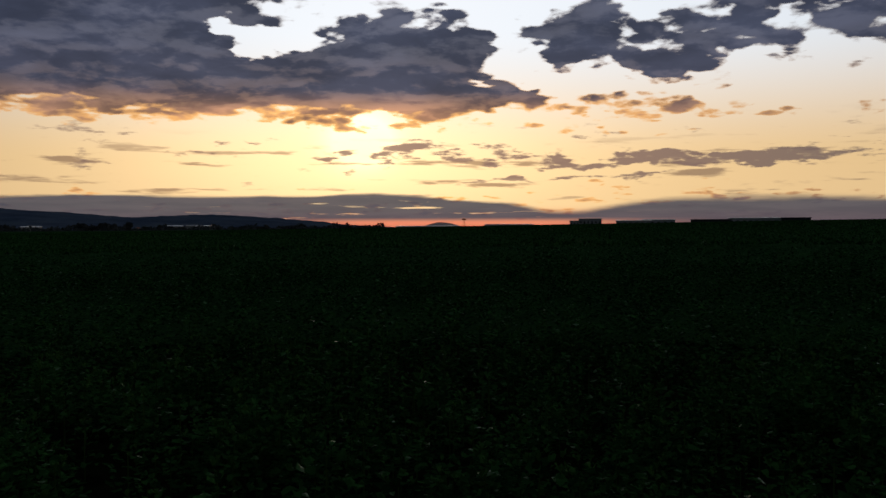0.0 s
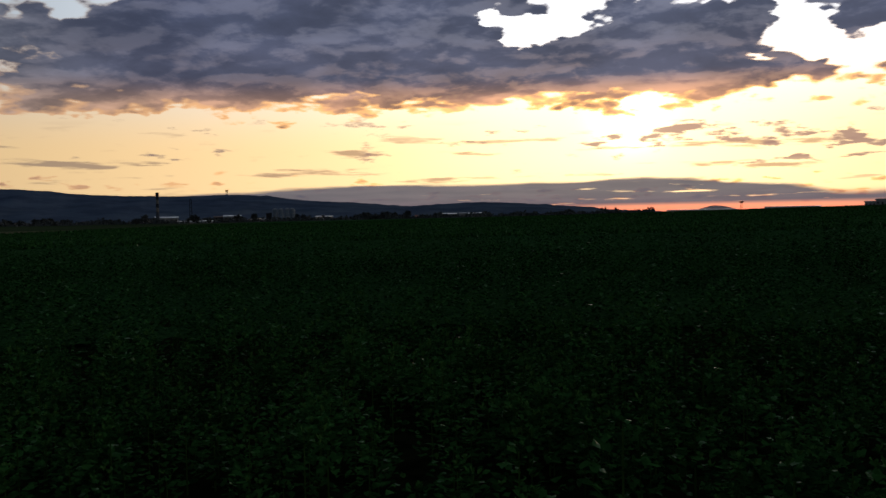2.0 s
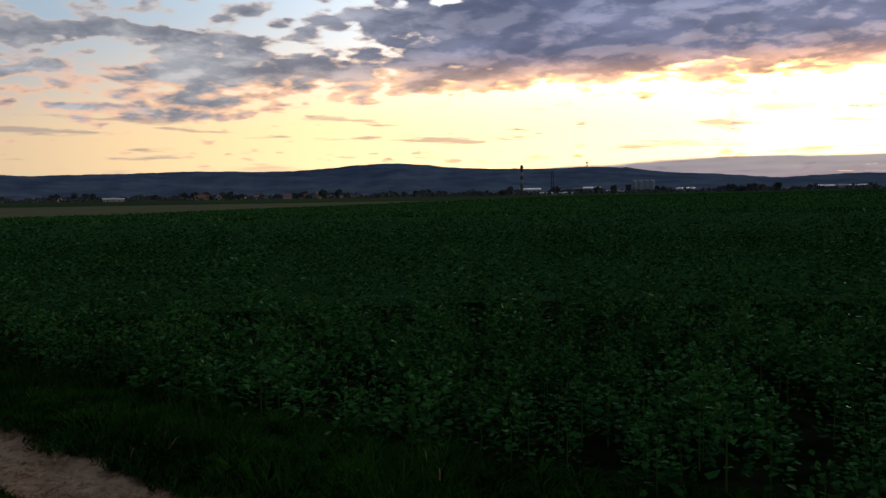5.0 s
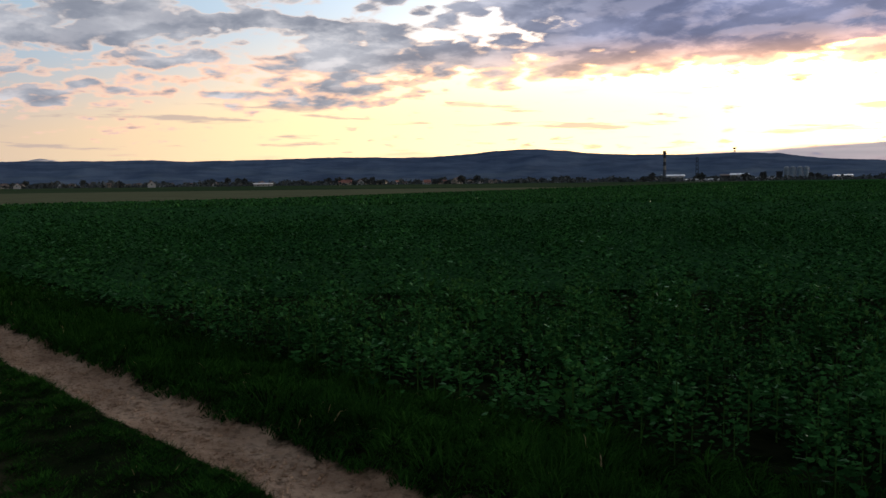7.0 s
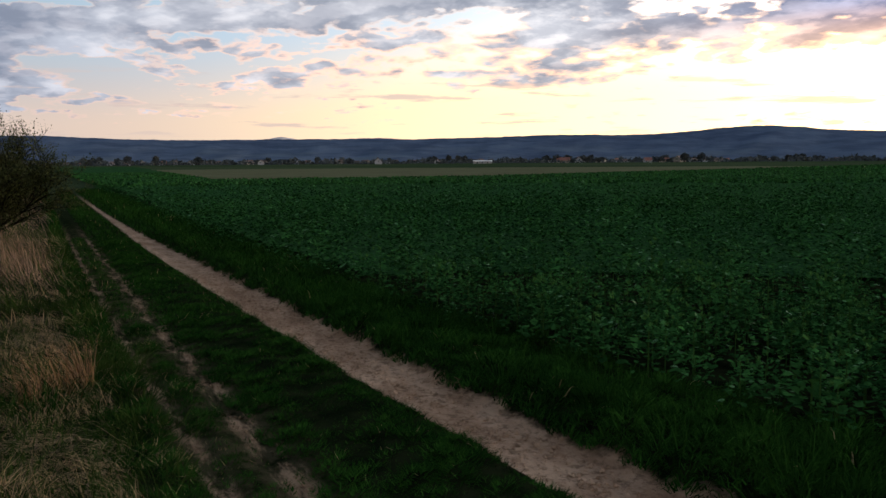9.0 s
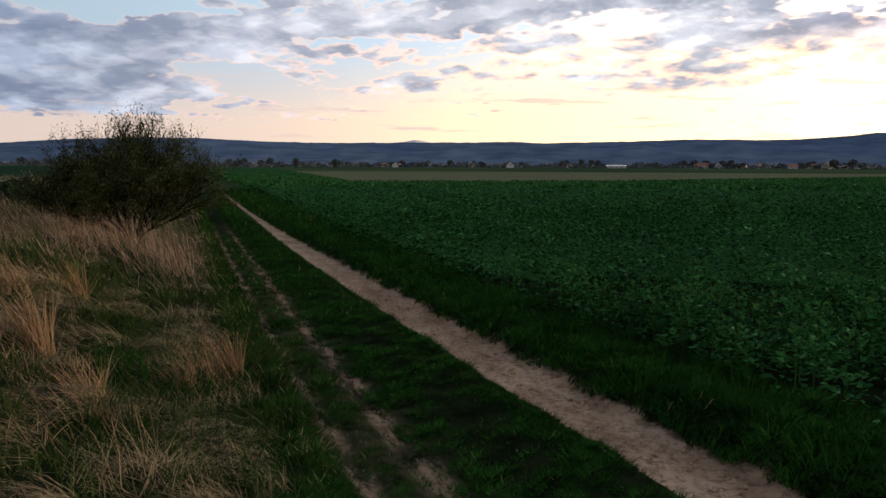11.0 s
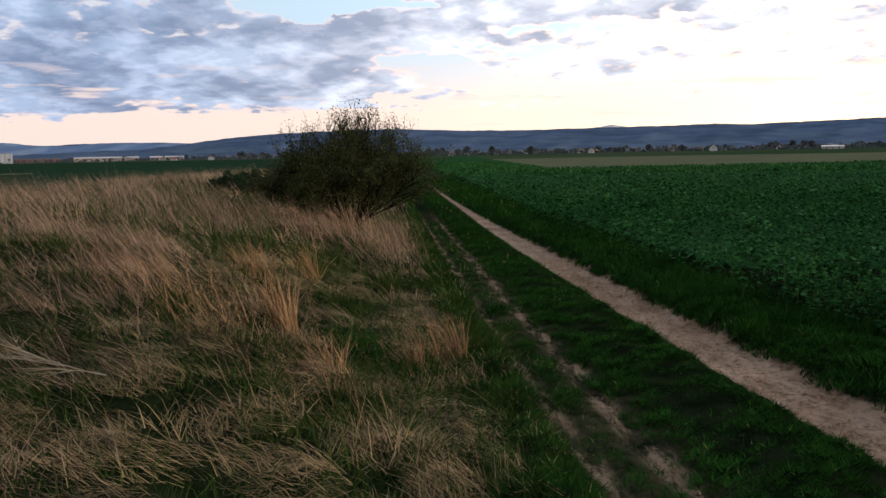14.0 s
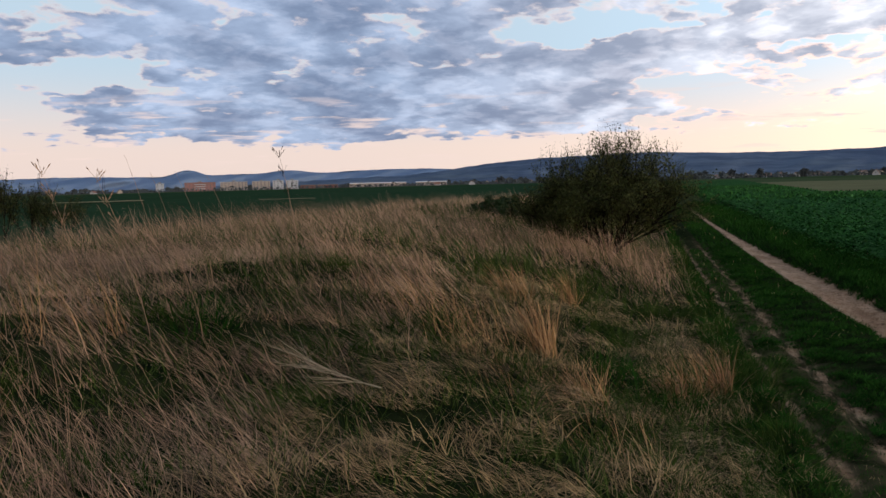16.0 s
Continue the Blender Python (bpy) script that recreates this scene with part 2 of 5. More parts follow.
def leafy(name, dark, light, rough=0.5, bias=1.0, scale=2.5, sheen=0.5, glint=0.0, clear_=0.0):
    """Leaves, blades and stalks: each island takes its own shade, patches vary over metres."""

    def build(n, s):
        p = place(n)
        island = n.add("ShaderNodeNewGeometry").outputs["Random Per Island"]
        patch = n.m("ADD", n.m("MULTIPLY", n.noise(p, 0.5, 3.0), 0.5), n.m("MULTIPLY", n.noise(p, 4.5, 2.0), 0.5))
        fac = n.m("ADD", n.m("MULTIPLY", n.m("POWER", island, bias), 0.65), n.m("MULTIPLY", n.ss(patch, 0.38, 0.62), 0.35))
        colour = n.mix(fac, dark, light)
        spots = n.noise(p, scale * 12, 3.0)
        colour = n.mix(n.m("MULTIPLY", n.ss(spots, 0.5, 0.75), 0.25), colour, tuple(0.6 * c for c in dark))
        n.put(s.inputs["Base Color"], colour)
        s.inputs["Roughness"].default_value = rough
        n.put(s.inputs["Specular IOR Level"], n.ss(island, 0.94, 0.98, sheen, glint) if glint else sheen)
        if clear_:
            through_light, both = n.add("ShaderNodeBsdfTranslucent"), n.add("ShaderNodeMixShader")
            n.put(through_light.inputs["Color"], colour)
            both.inputs[0].default_value = clear_
            n.tree.links.new(s.outputs[0], both.inputs[1])
            n.tree.links.new(through_light.outputs[0], both.inputs[2])
            return both

    return material(name, build)


def plain(name, colour, rough=0.7, vary=0.15, scale=1.0, metal=0.0, grain=0.0):
    """Paint, plaster, concrete, tile: stains over metres and a fine grain, a little different on each thing."""

    def build(n, s):
        p = place(n)
        each = n.add("ShaderNodeObjectInfo").outputs["Random"]
        stain = n.noise(p, scale, 5.0, 0.6)
        fine = n.noise(p, scale * 14, 3.0)
        fac = n.m("ADD", n.m("MULTIPLY", n.ss(stain, 0.3, 0.7), 0.6), n.m("MULTIPLY", each, 0.4))
        colour = n.mix(fac, tuple(c * (1 - vary) for c in colour_), tuple(min(0.9, c * (1 + vary)) for c in colour_))
        colour = n.mix(n.m("MULTIPLY", n.ss(fine, 0.45, 0.8), 0.25), colour, tuple(c * 0.6 for c in colour_))
        n.put(s.inputs["Base Color"], colour)
        s.inputs["Roughness"].default_value = rough
        s.inputs["Metallic"].default_value = metal
        s.inputs["Specular IOR Level"].default_value = 0.5 if rough < 0.85 else 0.0
        if grain:
            bump(n, s, fine, 0.4, grain)

    colour_ = colour
    return material(name, build)


def earth(n, s):
    """The whole ground: sandy wheel track, pale broken ruts, soil under the crop darkened for plant shade, field soil
    far off.
    """
    p = place(n)
    x, y, z = n.split(p)
    back = n.m("EXPONENT", n.m("DIVIDE", n.m("MINIMUM", x, 2.0), 10.0))
    centre = n.m("ADD", n.m("MULTIPLY", back, 0.95), 1.27)
    rut_y = n.m("ADD", n.m("MULTIPLY", n.m("EXPONENT", n.m("DIVIDE", n.m("MINIMUM", x, 2.0), 8.0)), 0.45), 0.3)
    ragged = n.m("MULTIPLY", n.m("SUBTRACT", n.noise(p, 3.0, 5.0, 0.65), 0.5), 0.35)
    off = n.m("ABSOLUTE", n.m("SUBTRACT", y, centre))
    thin = n.ss(x, -10.0, -32.0, 0.0, 0.20)
    track = n.m("MULTIPLY", n.ss(n.m("ADD", n.m("ADD", off, thin), ragged), 0.33, 0.23), n.ss(x, -52.0, -34.0, 0.0, 1.0))
    off1 = n.m("ABSOLUTE", n.m("SUBTRACT", y, rut_y))
    off2 = n.m("ABSOLUTE", n.m("SUBTRACT", y, n.m("SUBTRACT", rut_y, 0.36)))
    broken = n.ss(n.noise(n.v("MULTIPLY", p, (0.6, 2.4, 1.0)), 3.2, 6.0, 0.72), 0.43, 0.61)
    rut1 = n.m("MULTIPLY", n.m("MULTIPLY", n.ss(n.m("ADD", off1, n.m("MULTIPLY", ragged, 0.3)), 0.13, 0.02), 0.60), broken)
    rut2 = n.m("MULTIPLY", n.ss(n.m("ADD", off2, n.m("MULTIPLY", ragged, 0.3)), 0.09, 0.015), broken)
    ruts = n.m("MULTIPLY", n.m("MAXIMUM", rut1, n.m("MULTIPLY", rut2, 0.7)), n.ss(x, -26.0, -16.0))
    bare = n.m("MAXIMUM", track, ruts)
    clods = n.noise(p, 16.0, 6.0, 0.7)
    blotch = n.noise(n.v("MULTIPLY", p, (0.6, 1.6, 1.0)), 2.2, 5.0, 0.65)
    sand = n.mix(n.ss(blotch, 0.3, 0.7), (0.36, 0.208, 0.124), (0.64, 0.405, 0.258))
    sand = n.mix(n.m("MULTIPLY", n.ss(clods, 0.46, 0.66), 0.65), sand, (0.12, 0.066, 0.037))
    # near-black base stands in for the shade between plants
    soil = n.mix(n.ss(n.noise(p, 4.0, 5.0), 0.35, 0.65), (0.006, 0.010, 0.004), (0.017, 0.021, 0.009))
    verge = n.ss(n.m("ABSOLUTE", n.m("SUBTRACT", y, n.m("SUBTRACT", rut_y, 0.18))), 0.48, 0.22)
    verge = n.m("MULTIPLY", n.m("MULTIPLY", verge, n.ss(n.noise(p, 5.0, 5.0, 0.65), 0.35, 0.6)), n.ss(x, -26.0, -16.0))
    soil = n.mix(n.m("MULTIPLY", verge, 0.7), soil, (0.075, 0.060, 0.032))
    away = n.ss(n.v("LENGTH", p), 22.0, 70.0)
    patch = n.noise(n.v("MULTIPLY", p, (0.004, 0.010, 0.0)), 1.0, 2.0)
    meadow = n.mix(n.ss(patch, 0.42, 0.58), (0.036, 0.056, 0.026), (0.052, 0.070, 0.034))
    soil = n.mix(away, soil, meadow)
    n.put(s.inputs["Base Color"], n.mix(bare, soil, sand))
    s.inputs["Roughness"].default_value = 1.0
    s.inputs["Specular IOR Level"].default_value = 0.0
    bump(n, s, n.m("ADD", n.m("MULTIPLY", clods, 0.7), n.m("MULTIPLY", blotch, 0.6)), n.ss(n.v("LENGTH", p), 60.0, 14.0, 0.0, 0.9), 0.055)


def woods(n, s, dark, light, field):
    """Wooded slopes far off: blotches of wood, paler clearings, and low down fields mixed with painted haze."""
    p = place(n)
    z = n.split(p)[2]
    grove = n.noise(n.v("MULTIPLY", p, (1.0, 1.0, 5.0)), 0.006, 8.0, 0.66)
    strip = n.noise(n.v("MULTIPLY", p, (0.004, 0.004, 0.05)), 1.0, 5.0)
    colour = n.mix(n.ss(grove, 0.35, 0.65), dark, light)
    # paler towards the foot: field strips plus haze put into the colour
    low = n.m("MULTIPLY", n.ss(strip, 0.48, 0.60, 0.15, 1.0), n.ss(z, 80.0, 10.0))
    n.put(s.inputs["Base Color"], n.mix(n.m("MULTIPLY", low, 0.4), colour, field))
    s.inputs["Roughness"].default_value = 1.0
    s.inputs["Specular IOR Level"].default_value = 0.0


def canopy(n, s):
    p = place(n)
    leaf = n.noise(p, 5.0, 6.0, 0.7)
    patch = n.noise(n.v("MULTIPLY", p, (0.05, 0.12, 0.0)), 1.0, 4.0)
    # kept dark so the colour carries the shade beneath the leaf tops
    colour = n.mix(n.ss(leaf, 0.35, 0.65), (0.013, 0.044, 0.016), (0.034, 0.092, 0.030))
    colour = n.mix(n.m("MULTIPLY", n.ss(patch, 0.4, 0.65), 0.4), colour, (0.030, 0.070, 0.022))
    n.put(s.inputs["Base Color"], colour)
    s.inputs["Roughness"].default_value = 1.0
    s.inputs["Specular IOR Level"].default_value = 0.0
    bump(n, s, leaf, n.ss(n.v("LENGTH", p), 110.0, 25.0, 0.15, 0.8), 0.12)


M_EARTH = material("earth", earth)
M_CANOPY = material("crop_canopy", canopy)
M_WHEAT = plain("young_wheat", (0.020, 0.042, 0.021), 1.0, 0.25, 0.08)
# blue of the distance haze is mixed into these hill colours
M_HILL = material("hazed_wooded_hill", lambda n, s: woods(n, s, (0.060, 0.082, 0.130), (0.100, 0.132, 0.188), (0.150, 0.180, 0.195)))
# further range: more haze painted in, paler and bluer
M_FAR_HILL = material("hazed_far_hill", lambda n, s: woods(n, s, (0.110, 0.160, 0.255), (0.130, 0.180, 0.275), (0.14, 0.19, 0.27)))
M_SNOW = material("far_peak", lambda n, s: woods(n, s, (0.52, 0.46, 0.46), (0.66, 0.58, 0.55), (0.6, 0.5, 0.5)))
M_PLOUGH = plain("ploughed_soil", (0.125, 0.122, 0.066), 1.0, 0.2, 0.12)
M_STUBBLE = plain("pale_stubble", (0.19, 0.175, 0.10), 1.0, 0.2, 0.12)
M_LEAF = leafy("rape_leaf", (0.004, 0.018, 0.006), (0.052, 0.164, 0.038), 0.5, 1.8, scale=3.0, sheen=0.0, glint=0.12)
M_STEM = leafy("rape_stem", (0.020, 0.050, 0.012), (0.045, 0.095, 0.020), 0.7, sheen=0.0)
M_BUD = leafy("rape_bud", (0.026, 0.090, 0.020), (0.072, 0.165, 0.040), 0.7, sheen=0.0)
M_GRASS = leafy("green_grass", (0.003, 0.013, 0.003), (0.036, 0.104, 0.015), 0.7, 1.7, sheen=0.0)
M_DRY = leafy("dry_grass", (0.032, 0.021, 0.010), (0.640, 0.415, 0.200), 0.6, 1.7, sheen=0.1, clear_=0.25)
M_STALK = leafy("dry_stalk", (0.026, 0.016, 0.010), (0.680, 0.420, 0.262), 0.6, 1.35, sheen=0.1, clear_=0.25)
M_OLIVE = leafy("olive_grass", (0.008, 0.020, 0.004), (0.082, 0.118, 0.026), 0.75, 1.4, sheen=0.0, clear_=0.2)
M_RUST = leafy("rusty_grass", (0.085, 0.040, 0.016), (0.560, 0.310, 0.135), 0.6, 1.8, sheen=0.15)
M_PALE = leafy("pale_twig", (0.240, 0.175, 0.100), (0.500, 0.390, 0.250), 0.6, sheen=0.2)
M_BARK = plain("bush_bark", (0.014, 0.011, 0.008), 0.9, 0.3, 8.0)
M_BRAMBLE = leafy("bramble_leaf", (0.008, 0.018, 0.008), (0.036, 0.058, 0.022), 0.7, sheen=0.05)
M_BUSH = leafy("bush_leaf", (0.014, 0.026, 0.007), (0.140, 0.140, 0.048), 0.7, 1.9, sheen=0.05, clear_=0.45)

# ---------------------------------------------------------------- mesh helpers

rng = np.random.default_rng(7)


def mesh_data(name, verts, faces, mats, index=None, smooth=False):
    """A mesh from arrays: verts (n, 3), faces (m, 3 or 4)."""
    me = bpy.data.meshes.new(name)
    verts, faces = np.asarray(verts, np.float32), np.asarray(faces, np.int32)
    k = faces.shape[1]
    me.vertices.add(len(verts))
    me.vertices.foreach_set("co", verts.ravel())
    me.loops.add(faces.size)
    me.loops.foreach_set("vertex_index", faces.ravel())
    me.polygons.add(len(faces))
    me.polygons.foreach_set("loop_start", np.arange(0, faces.size, k, dtype=np.int32))
    for mat in mats if isinstance(mats, (list, tuple)) else [mats]:
        me.materials.append(mat)
    if index is not None:
        me.polygons.foreach_set("material_index", np.asarray(index, np.int32))
    me.polygons.foreach_set("use_smooth", np.full(len(faces), smooth))
    me.update(calc_edges=True)
    return me


def mesh_thing(name, verts, faces, mats, index=None, smooth=False, parent=None, label=""):
    ob = new(name, mesh_data(name, verts, faces, mats, index, smooth))
    if parent:
        ob.parent = parent
    return tagged(ob, label)


def part(name, bm, mat, parent, label=""):
    """Links a bmesh as one mesh under a thing or a part."""
    me = bpy.data.meshes.new(name)
    bmesh.ops.recalc_face_normals(bm, faces=bm.faces)
    bm.to_mesh(me)
    bm.free()
    me.materials.append(mat)
    ob = new(name, me)
    ob.parent = parent
    return tagged(ob, label)


def box_bm(x0, x1, y0, y1, z0, z1, bevel=0.0):
    bm = bmesh.new()
    bmesh.ops.create_cube(bm, size=1, matrix=Matrix.LocRotScale(((x0 + x1) / 2, (y0 + y1) / 2, (z0 + z1) / 2), None, (x1 - x0, y1 - y0, z1 - z0)))
    if bevel:
        bmesh.ops.bevel(bm, geom=bm.edges, offset=bevel, segments=1, affect="EDGES")
    return bm


def drum_bm(r0, r1, z0, z1, sides=16, x=0.0, y=0.0):
    bm = bmesh.new()
    bmesh.ops.create_cone(bm, cap_ends=True, segments=sides, radius1=r0, radius2=r1, depth=z1 - z0, matrix=Matrix.Translation((x, y, (z0 + z1) / 2)))
    return bm


def smooth(x, lo, hi):
    t = np.clip((np.asarray(x, float) - lo) / (hi - lo), 0, 1)
    return t * t * (3 - 2 * t)


def wobble(x, y, size, seed=0.0):
    """Cheap smooth unevenness between about -1 and 1."""
    a, b = x / size + seed * 1.7, y / size - seed * 2.3
    return 0.5 * (np.sin(a * 2.1 + 1.3 * np.sin(b * 1.7 + seed)) + np.sin(b * 2.6 + 1.1 * np.sin(a * 1.9 - seed))) * 0.7 + 0.3 * np.sin(a * 5.3 + b * 4.1 + seed)


def polar(az_deg, dist):
    return -dist * math.sin(radians(az_deg)), dist * math.cos(radians(az_deg))


# ---------------------------------------------------------------- the lie of the land


def track_y(x):
    return 1.27 + 0.95 * np.exp(np.minimum(x, 2.0) / 10)


def rut_y(x):
    return 0.3 + 0.45 * np.exp(np.minimum(x, 2.0) / 8)


def crop_y(x):
    return 2.45 + 1.4 * np.exp(np.minimum(x, 1.0) / 8)


def bank_z(x, y):
    """The rough bank left of the track, with its humps."""
    back = smooth(y, -14.0, -8.0)
    z = (0.42 * smooth(-y, 0.25, 2.6) + 0.40 * smooth(-y, 2.8, 5.2)) * back * smooth(x, -60, -30)
    z = z + 0.34 * np.exp(-(((x + 9.2) / 3.4) ** 2) - ((y + 3.5) / 1.3) ** 2)
    z = z + 0.16 * np.exp(-(((x + 13.6) / 1.8) ** 2) - ((y + 1.4) / 1.0) ** 2)
    z = z + 0.30 * np.exp(-(((x + 24.0) / 4.0) ** 2) - ((y + 3.7) / 1.5) ** 2)
    return z + 0.07 * wobble(x, y, 0.9, 2.0) * smooth(-y, 0.2, 1.2) * back


def ground_z(x, y):
    x, y = np.asarray(x, float), np.asarray(y, float)
    r = np.hypot(x, y) + 1e-6
    grade = (0.0158 * x + 0.0055 * y) / r + 0.001
    grade = 0.5 * (grade + np.sqrt(grade * grade + 0.0016**2)) - 0.001
    z = grade * np.clip(r - 18, 0, 340) * smooth(y, -30, 10)
    near = smooth(r, 90, 40)
    z = z + bank_z(x, y) * near
    off = np.abs(y - track_y(x))
    z = z - 0.06 * smooth(off, 0.38, 0.20) * near + 0.03 * smooth(off, 0.28, 0.40) * smooth(off, 1.0, 0.6) * near
    z = z - 0.03 * smooth(np.abs(y - rut_y(x)), 0.22, 0.06) * near - 0.03 * smooth(np.abs(y - rut_y(x) + 0.36), 0.16, 0.04) * near
    return z + (0.014 * wobble(x, y, 0.35, 1.0) + 0.008 * wobble(x, y, 0.12, 4.0)) * smooth(r, 30, 12)


def spaced(lo, hi, step, grow, reach):
    """Even steps between lo and hi, then ever longer ones out to reach on both sides."""
    mid = list(np.arange(lo, hi, step))
    up_, down, s = [hi], [lo - step], step
    while up_[-1] < reach:
        s *= grow
        up_.append(up_[-1] + s)
    s = step
    while down[-1] > -reach:
        s *= grow
        down.append(down[-1] - s)
    return np.array(down[::-1] + mid + up_)


gx = spaced(-14.0, 1.0, 0.14, 1.08, 5200)
gy = spaced(-4.0, 3.6, 0.09, 1.08, 5200)
X, Y = np.meshgrid(gx, gy)
n_x, n_y = len(gx), len(gy)
ids = np.arange(n_x * n_y).reshape(n_y, n_x)
quads = np.stack([ids[:-1, :-1], ids[:-1, 1:], ids[1:, 1:], ids[1:, :-1]], -1).reshape(-1, 4)
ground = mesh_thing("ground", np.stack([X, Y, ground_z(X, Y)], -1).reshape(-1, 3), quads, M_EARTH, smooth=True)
tagged(ground, "flat farmland with a sandy rutted field track", "ground", kind="structure")


def strip_mesh(name, az0, az1, r0, r1, lift, mat, label, category, rough_z=0.0, step_az=0.5, rings=40, keep=None):
    """A sector of land laid over the ground, between two distances from the track."""
    a = np.radians(np.arange(az0, az1 + step_az, step_az))
    r = r0 * (r1 / r0) ** np.linspace(0, 1, rings)
    A, R = np.meshgrid(a, r)
    x, y = -R * np.sin(A), R * np.cos(A)
    lift = lift(R) if callable(lift) else lift
    z = ground_z(x, y) + lift + rough_z * (wobble(x, y, 0.6, 3.0) + 0.8 * wobble(x, y, 2.7, 5.0))
    k = np.arange(A.size).reshape(A.shape)
    q = np.stack([k[:-1, :-1], k[1:, :-1], k[1:, 1:], k[:-1, 1:]], -1).reshape(-1, 4)
    if keep:
        xf, yf = x.ravel()[q].mean(1), y.ravel()[q].mean(1)
        q = q[keep(xf, yf)]
    return tagged(mesh_thing(name, np.stack([x, y, z], -1).reshape(-1, 3), q, mat, smooth=True), label, category, kind="stuff")


# ---------------------------------------------------------------- hills all round the plain


def ridge(name, dist, depth, crest, mat, label, az0, az1, seed):
    """A range of hills: crest gives the skyline's height in degrees for each direction."""
    a = np.arange(az0, az1 + 0.01, 0.12)
    rows_ = np.linspace(0, 1, 14)
    A, F = np.meshgrid(a, rows_)
    top_ = np.maximum(crest(A), 0.02)
    top_ = top_ + 0.025 * wobble(A, A * 0, 2.2, seed) + 0.012 * wobble(A, A * 0, 0.55, seed + 2) + 0.012 * wobble(A, A * 0, 0.31, seed + 4)
    rise = np.sin(np.clip(F * 1.12, 0, 1) * math.pi / 2) ** 1.3 * np.where(F > 0.9, 1 - (F - 0.9) * 2, 1)
    R = dist - depth + depth * F + 60 * wobble(A, F * 7, 2.0, seed) * (F < 0.8)
    z = 1.6 + rise * np.tan(np.radians(top_)) * dist + 4 * wobble(A, F * 9, 1.2, seed + 1) * (F > 0.05) * (F < 0.7) - 14 * (F < 0.01)
    x, y = -R * np.sin(np.radians(A)), R * np.cos(np.radians(A))
    k = np.arange(A.size).reshape(A.shape)
    q = np.stack([k[:-1, :-1], k[:-1, 1:], k[1:, 1:], k[1:, :-1]], -1).reshape(-1, 4)
    return tagged(mesh_thing(name, np.stack([x, y, z], -1).reshape(-1, 3), q, mat, smooth=True), label, "hill", kind="structure")


def hump(a, at, width, height):
    return height * np.exp(-np.abs((a - at) / width) ** 2.2)


def near_crest(a):
    h = 1.36 * smooth(a, 20.0, 33.0) * (1 - 0.55 * smooth(a, 92, 106)) * smooth(a, 128, 100)
    h = h + hump(a, 45.0, 4.5, 0.60) + hump(a, 32.0, 4.0, 0.16) + hump(a, 38.5, 3.0, 0.14) + hump(a, 27.0, 4.0, 0.32)
    h = h + hump(a, 56.5, 7.0, 0.22) + hump(a, 69.2, 1.6, 0.10) + hump(a, 74.0, 3.0, 0.06) + hump(a, 90.0, 4.0, 0.20) + hump(a, 99, 5.0, 0.30)
    return h + hump(a, 15.5, 6.0, 0.86) * (1 - 0.5 * smooth(a, 12.5, 9.0)) + hump(a, 9.0, 2.2, 0.16) + hump(a, 22.8, 3.0, 0.45) + hump(a, 9.4, 2.4, 0.22) + hump(a, 5.4, 2.0, 0.12) + 0.02


def far_crest(a):
    return 0.86 * smooth(a, 84, 100) + hump(a, 113.5, 1.4, 0.27) + hump(a, 119.9, 1.0, 0.40) + hump(a, 106.5, 4.0, 0.20) + hump(a, 116.5, 2.0, 0.08) + hump(a, 127, 3.0, 0.10)


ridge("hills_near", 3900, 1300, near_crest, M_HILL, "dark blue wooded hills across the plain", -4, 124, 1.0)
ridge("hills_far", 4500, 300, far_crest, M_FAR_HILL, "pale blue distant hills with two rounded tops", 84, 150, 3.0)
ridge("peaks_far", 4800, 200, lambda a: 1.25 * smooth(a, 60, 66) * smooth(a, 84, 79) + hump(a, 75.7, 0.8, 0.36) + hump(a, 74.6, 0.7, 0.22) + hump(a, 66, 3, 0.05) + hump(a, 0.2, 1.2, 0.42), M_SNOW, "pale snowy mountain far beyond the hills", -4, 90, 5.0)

# ---------------------------------------------------------------- the rape field


LEAF_TRIS = np.array([(6, 0, 1), (6, 1, 2), (6, 2, 3), (6, 3, 4), (6, 4, 5), (6, 5, 0)])
LEAF_U = np.array([0.0, 0.34, 0.80, 1.0, 0.84, 0.38, 0.55])
LEAF_W = np.array([0.0, -0.36, -0.44, 0.0, 0.44, 0.36, 0.0])


def leaf_shape(r, length, width, turn, tilt, at):
    """One blunt wavy leaf: a foot, a ruffled rim of five points and the raised rib."""
    out, side = LEAF_U * length, LEAF_W * width
    ruffle = r.normal(0, 0.10, 7) * length * (LEAF_U > 0.1)
    rise = np.sin(tilt) * out - 0.35 * length * LEAF_U**2 + ruffle
    out = np.cos(tilt) * out
    c, s = math.cos(turn), math.sin(turn)
    return np.stack([at[0] + out * c - side * s, at[1] + out * s + side * c, at[2] + rise], 1)


def dome(r, n, wide, tall):
    """Places of leaves over a rounded head of foliage, each with its outward turn and how high it sits."""
    h = (np.arange(n) + r.uniform(0.1, 0.9, n)) / n
    a = np.arange(n) * 2.4 + r.uniform(-0.5, 0.5, n)
    reach = wide * np.sqrt(np.clip(1 - h**2.2, 0.0, 1)) * r.uniform(0.45, 1.0, n)
    return np.stack([reach * np.cos(a), reach * np.sin(a), tall * (0.22 + 0.76 * h)], 1), a, h


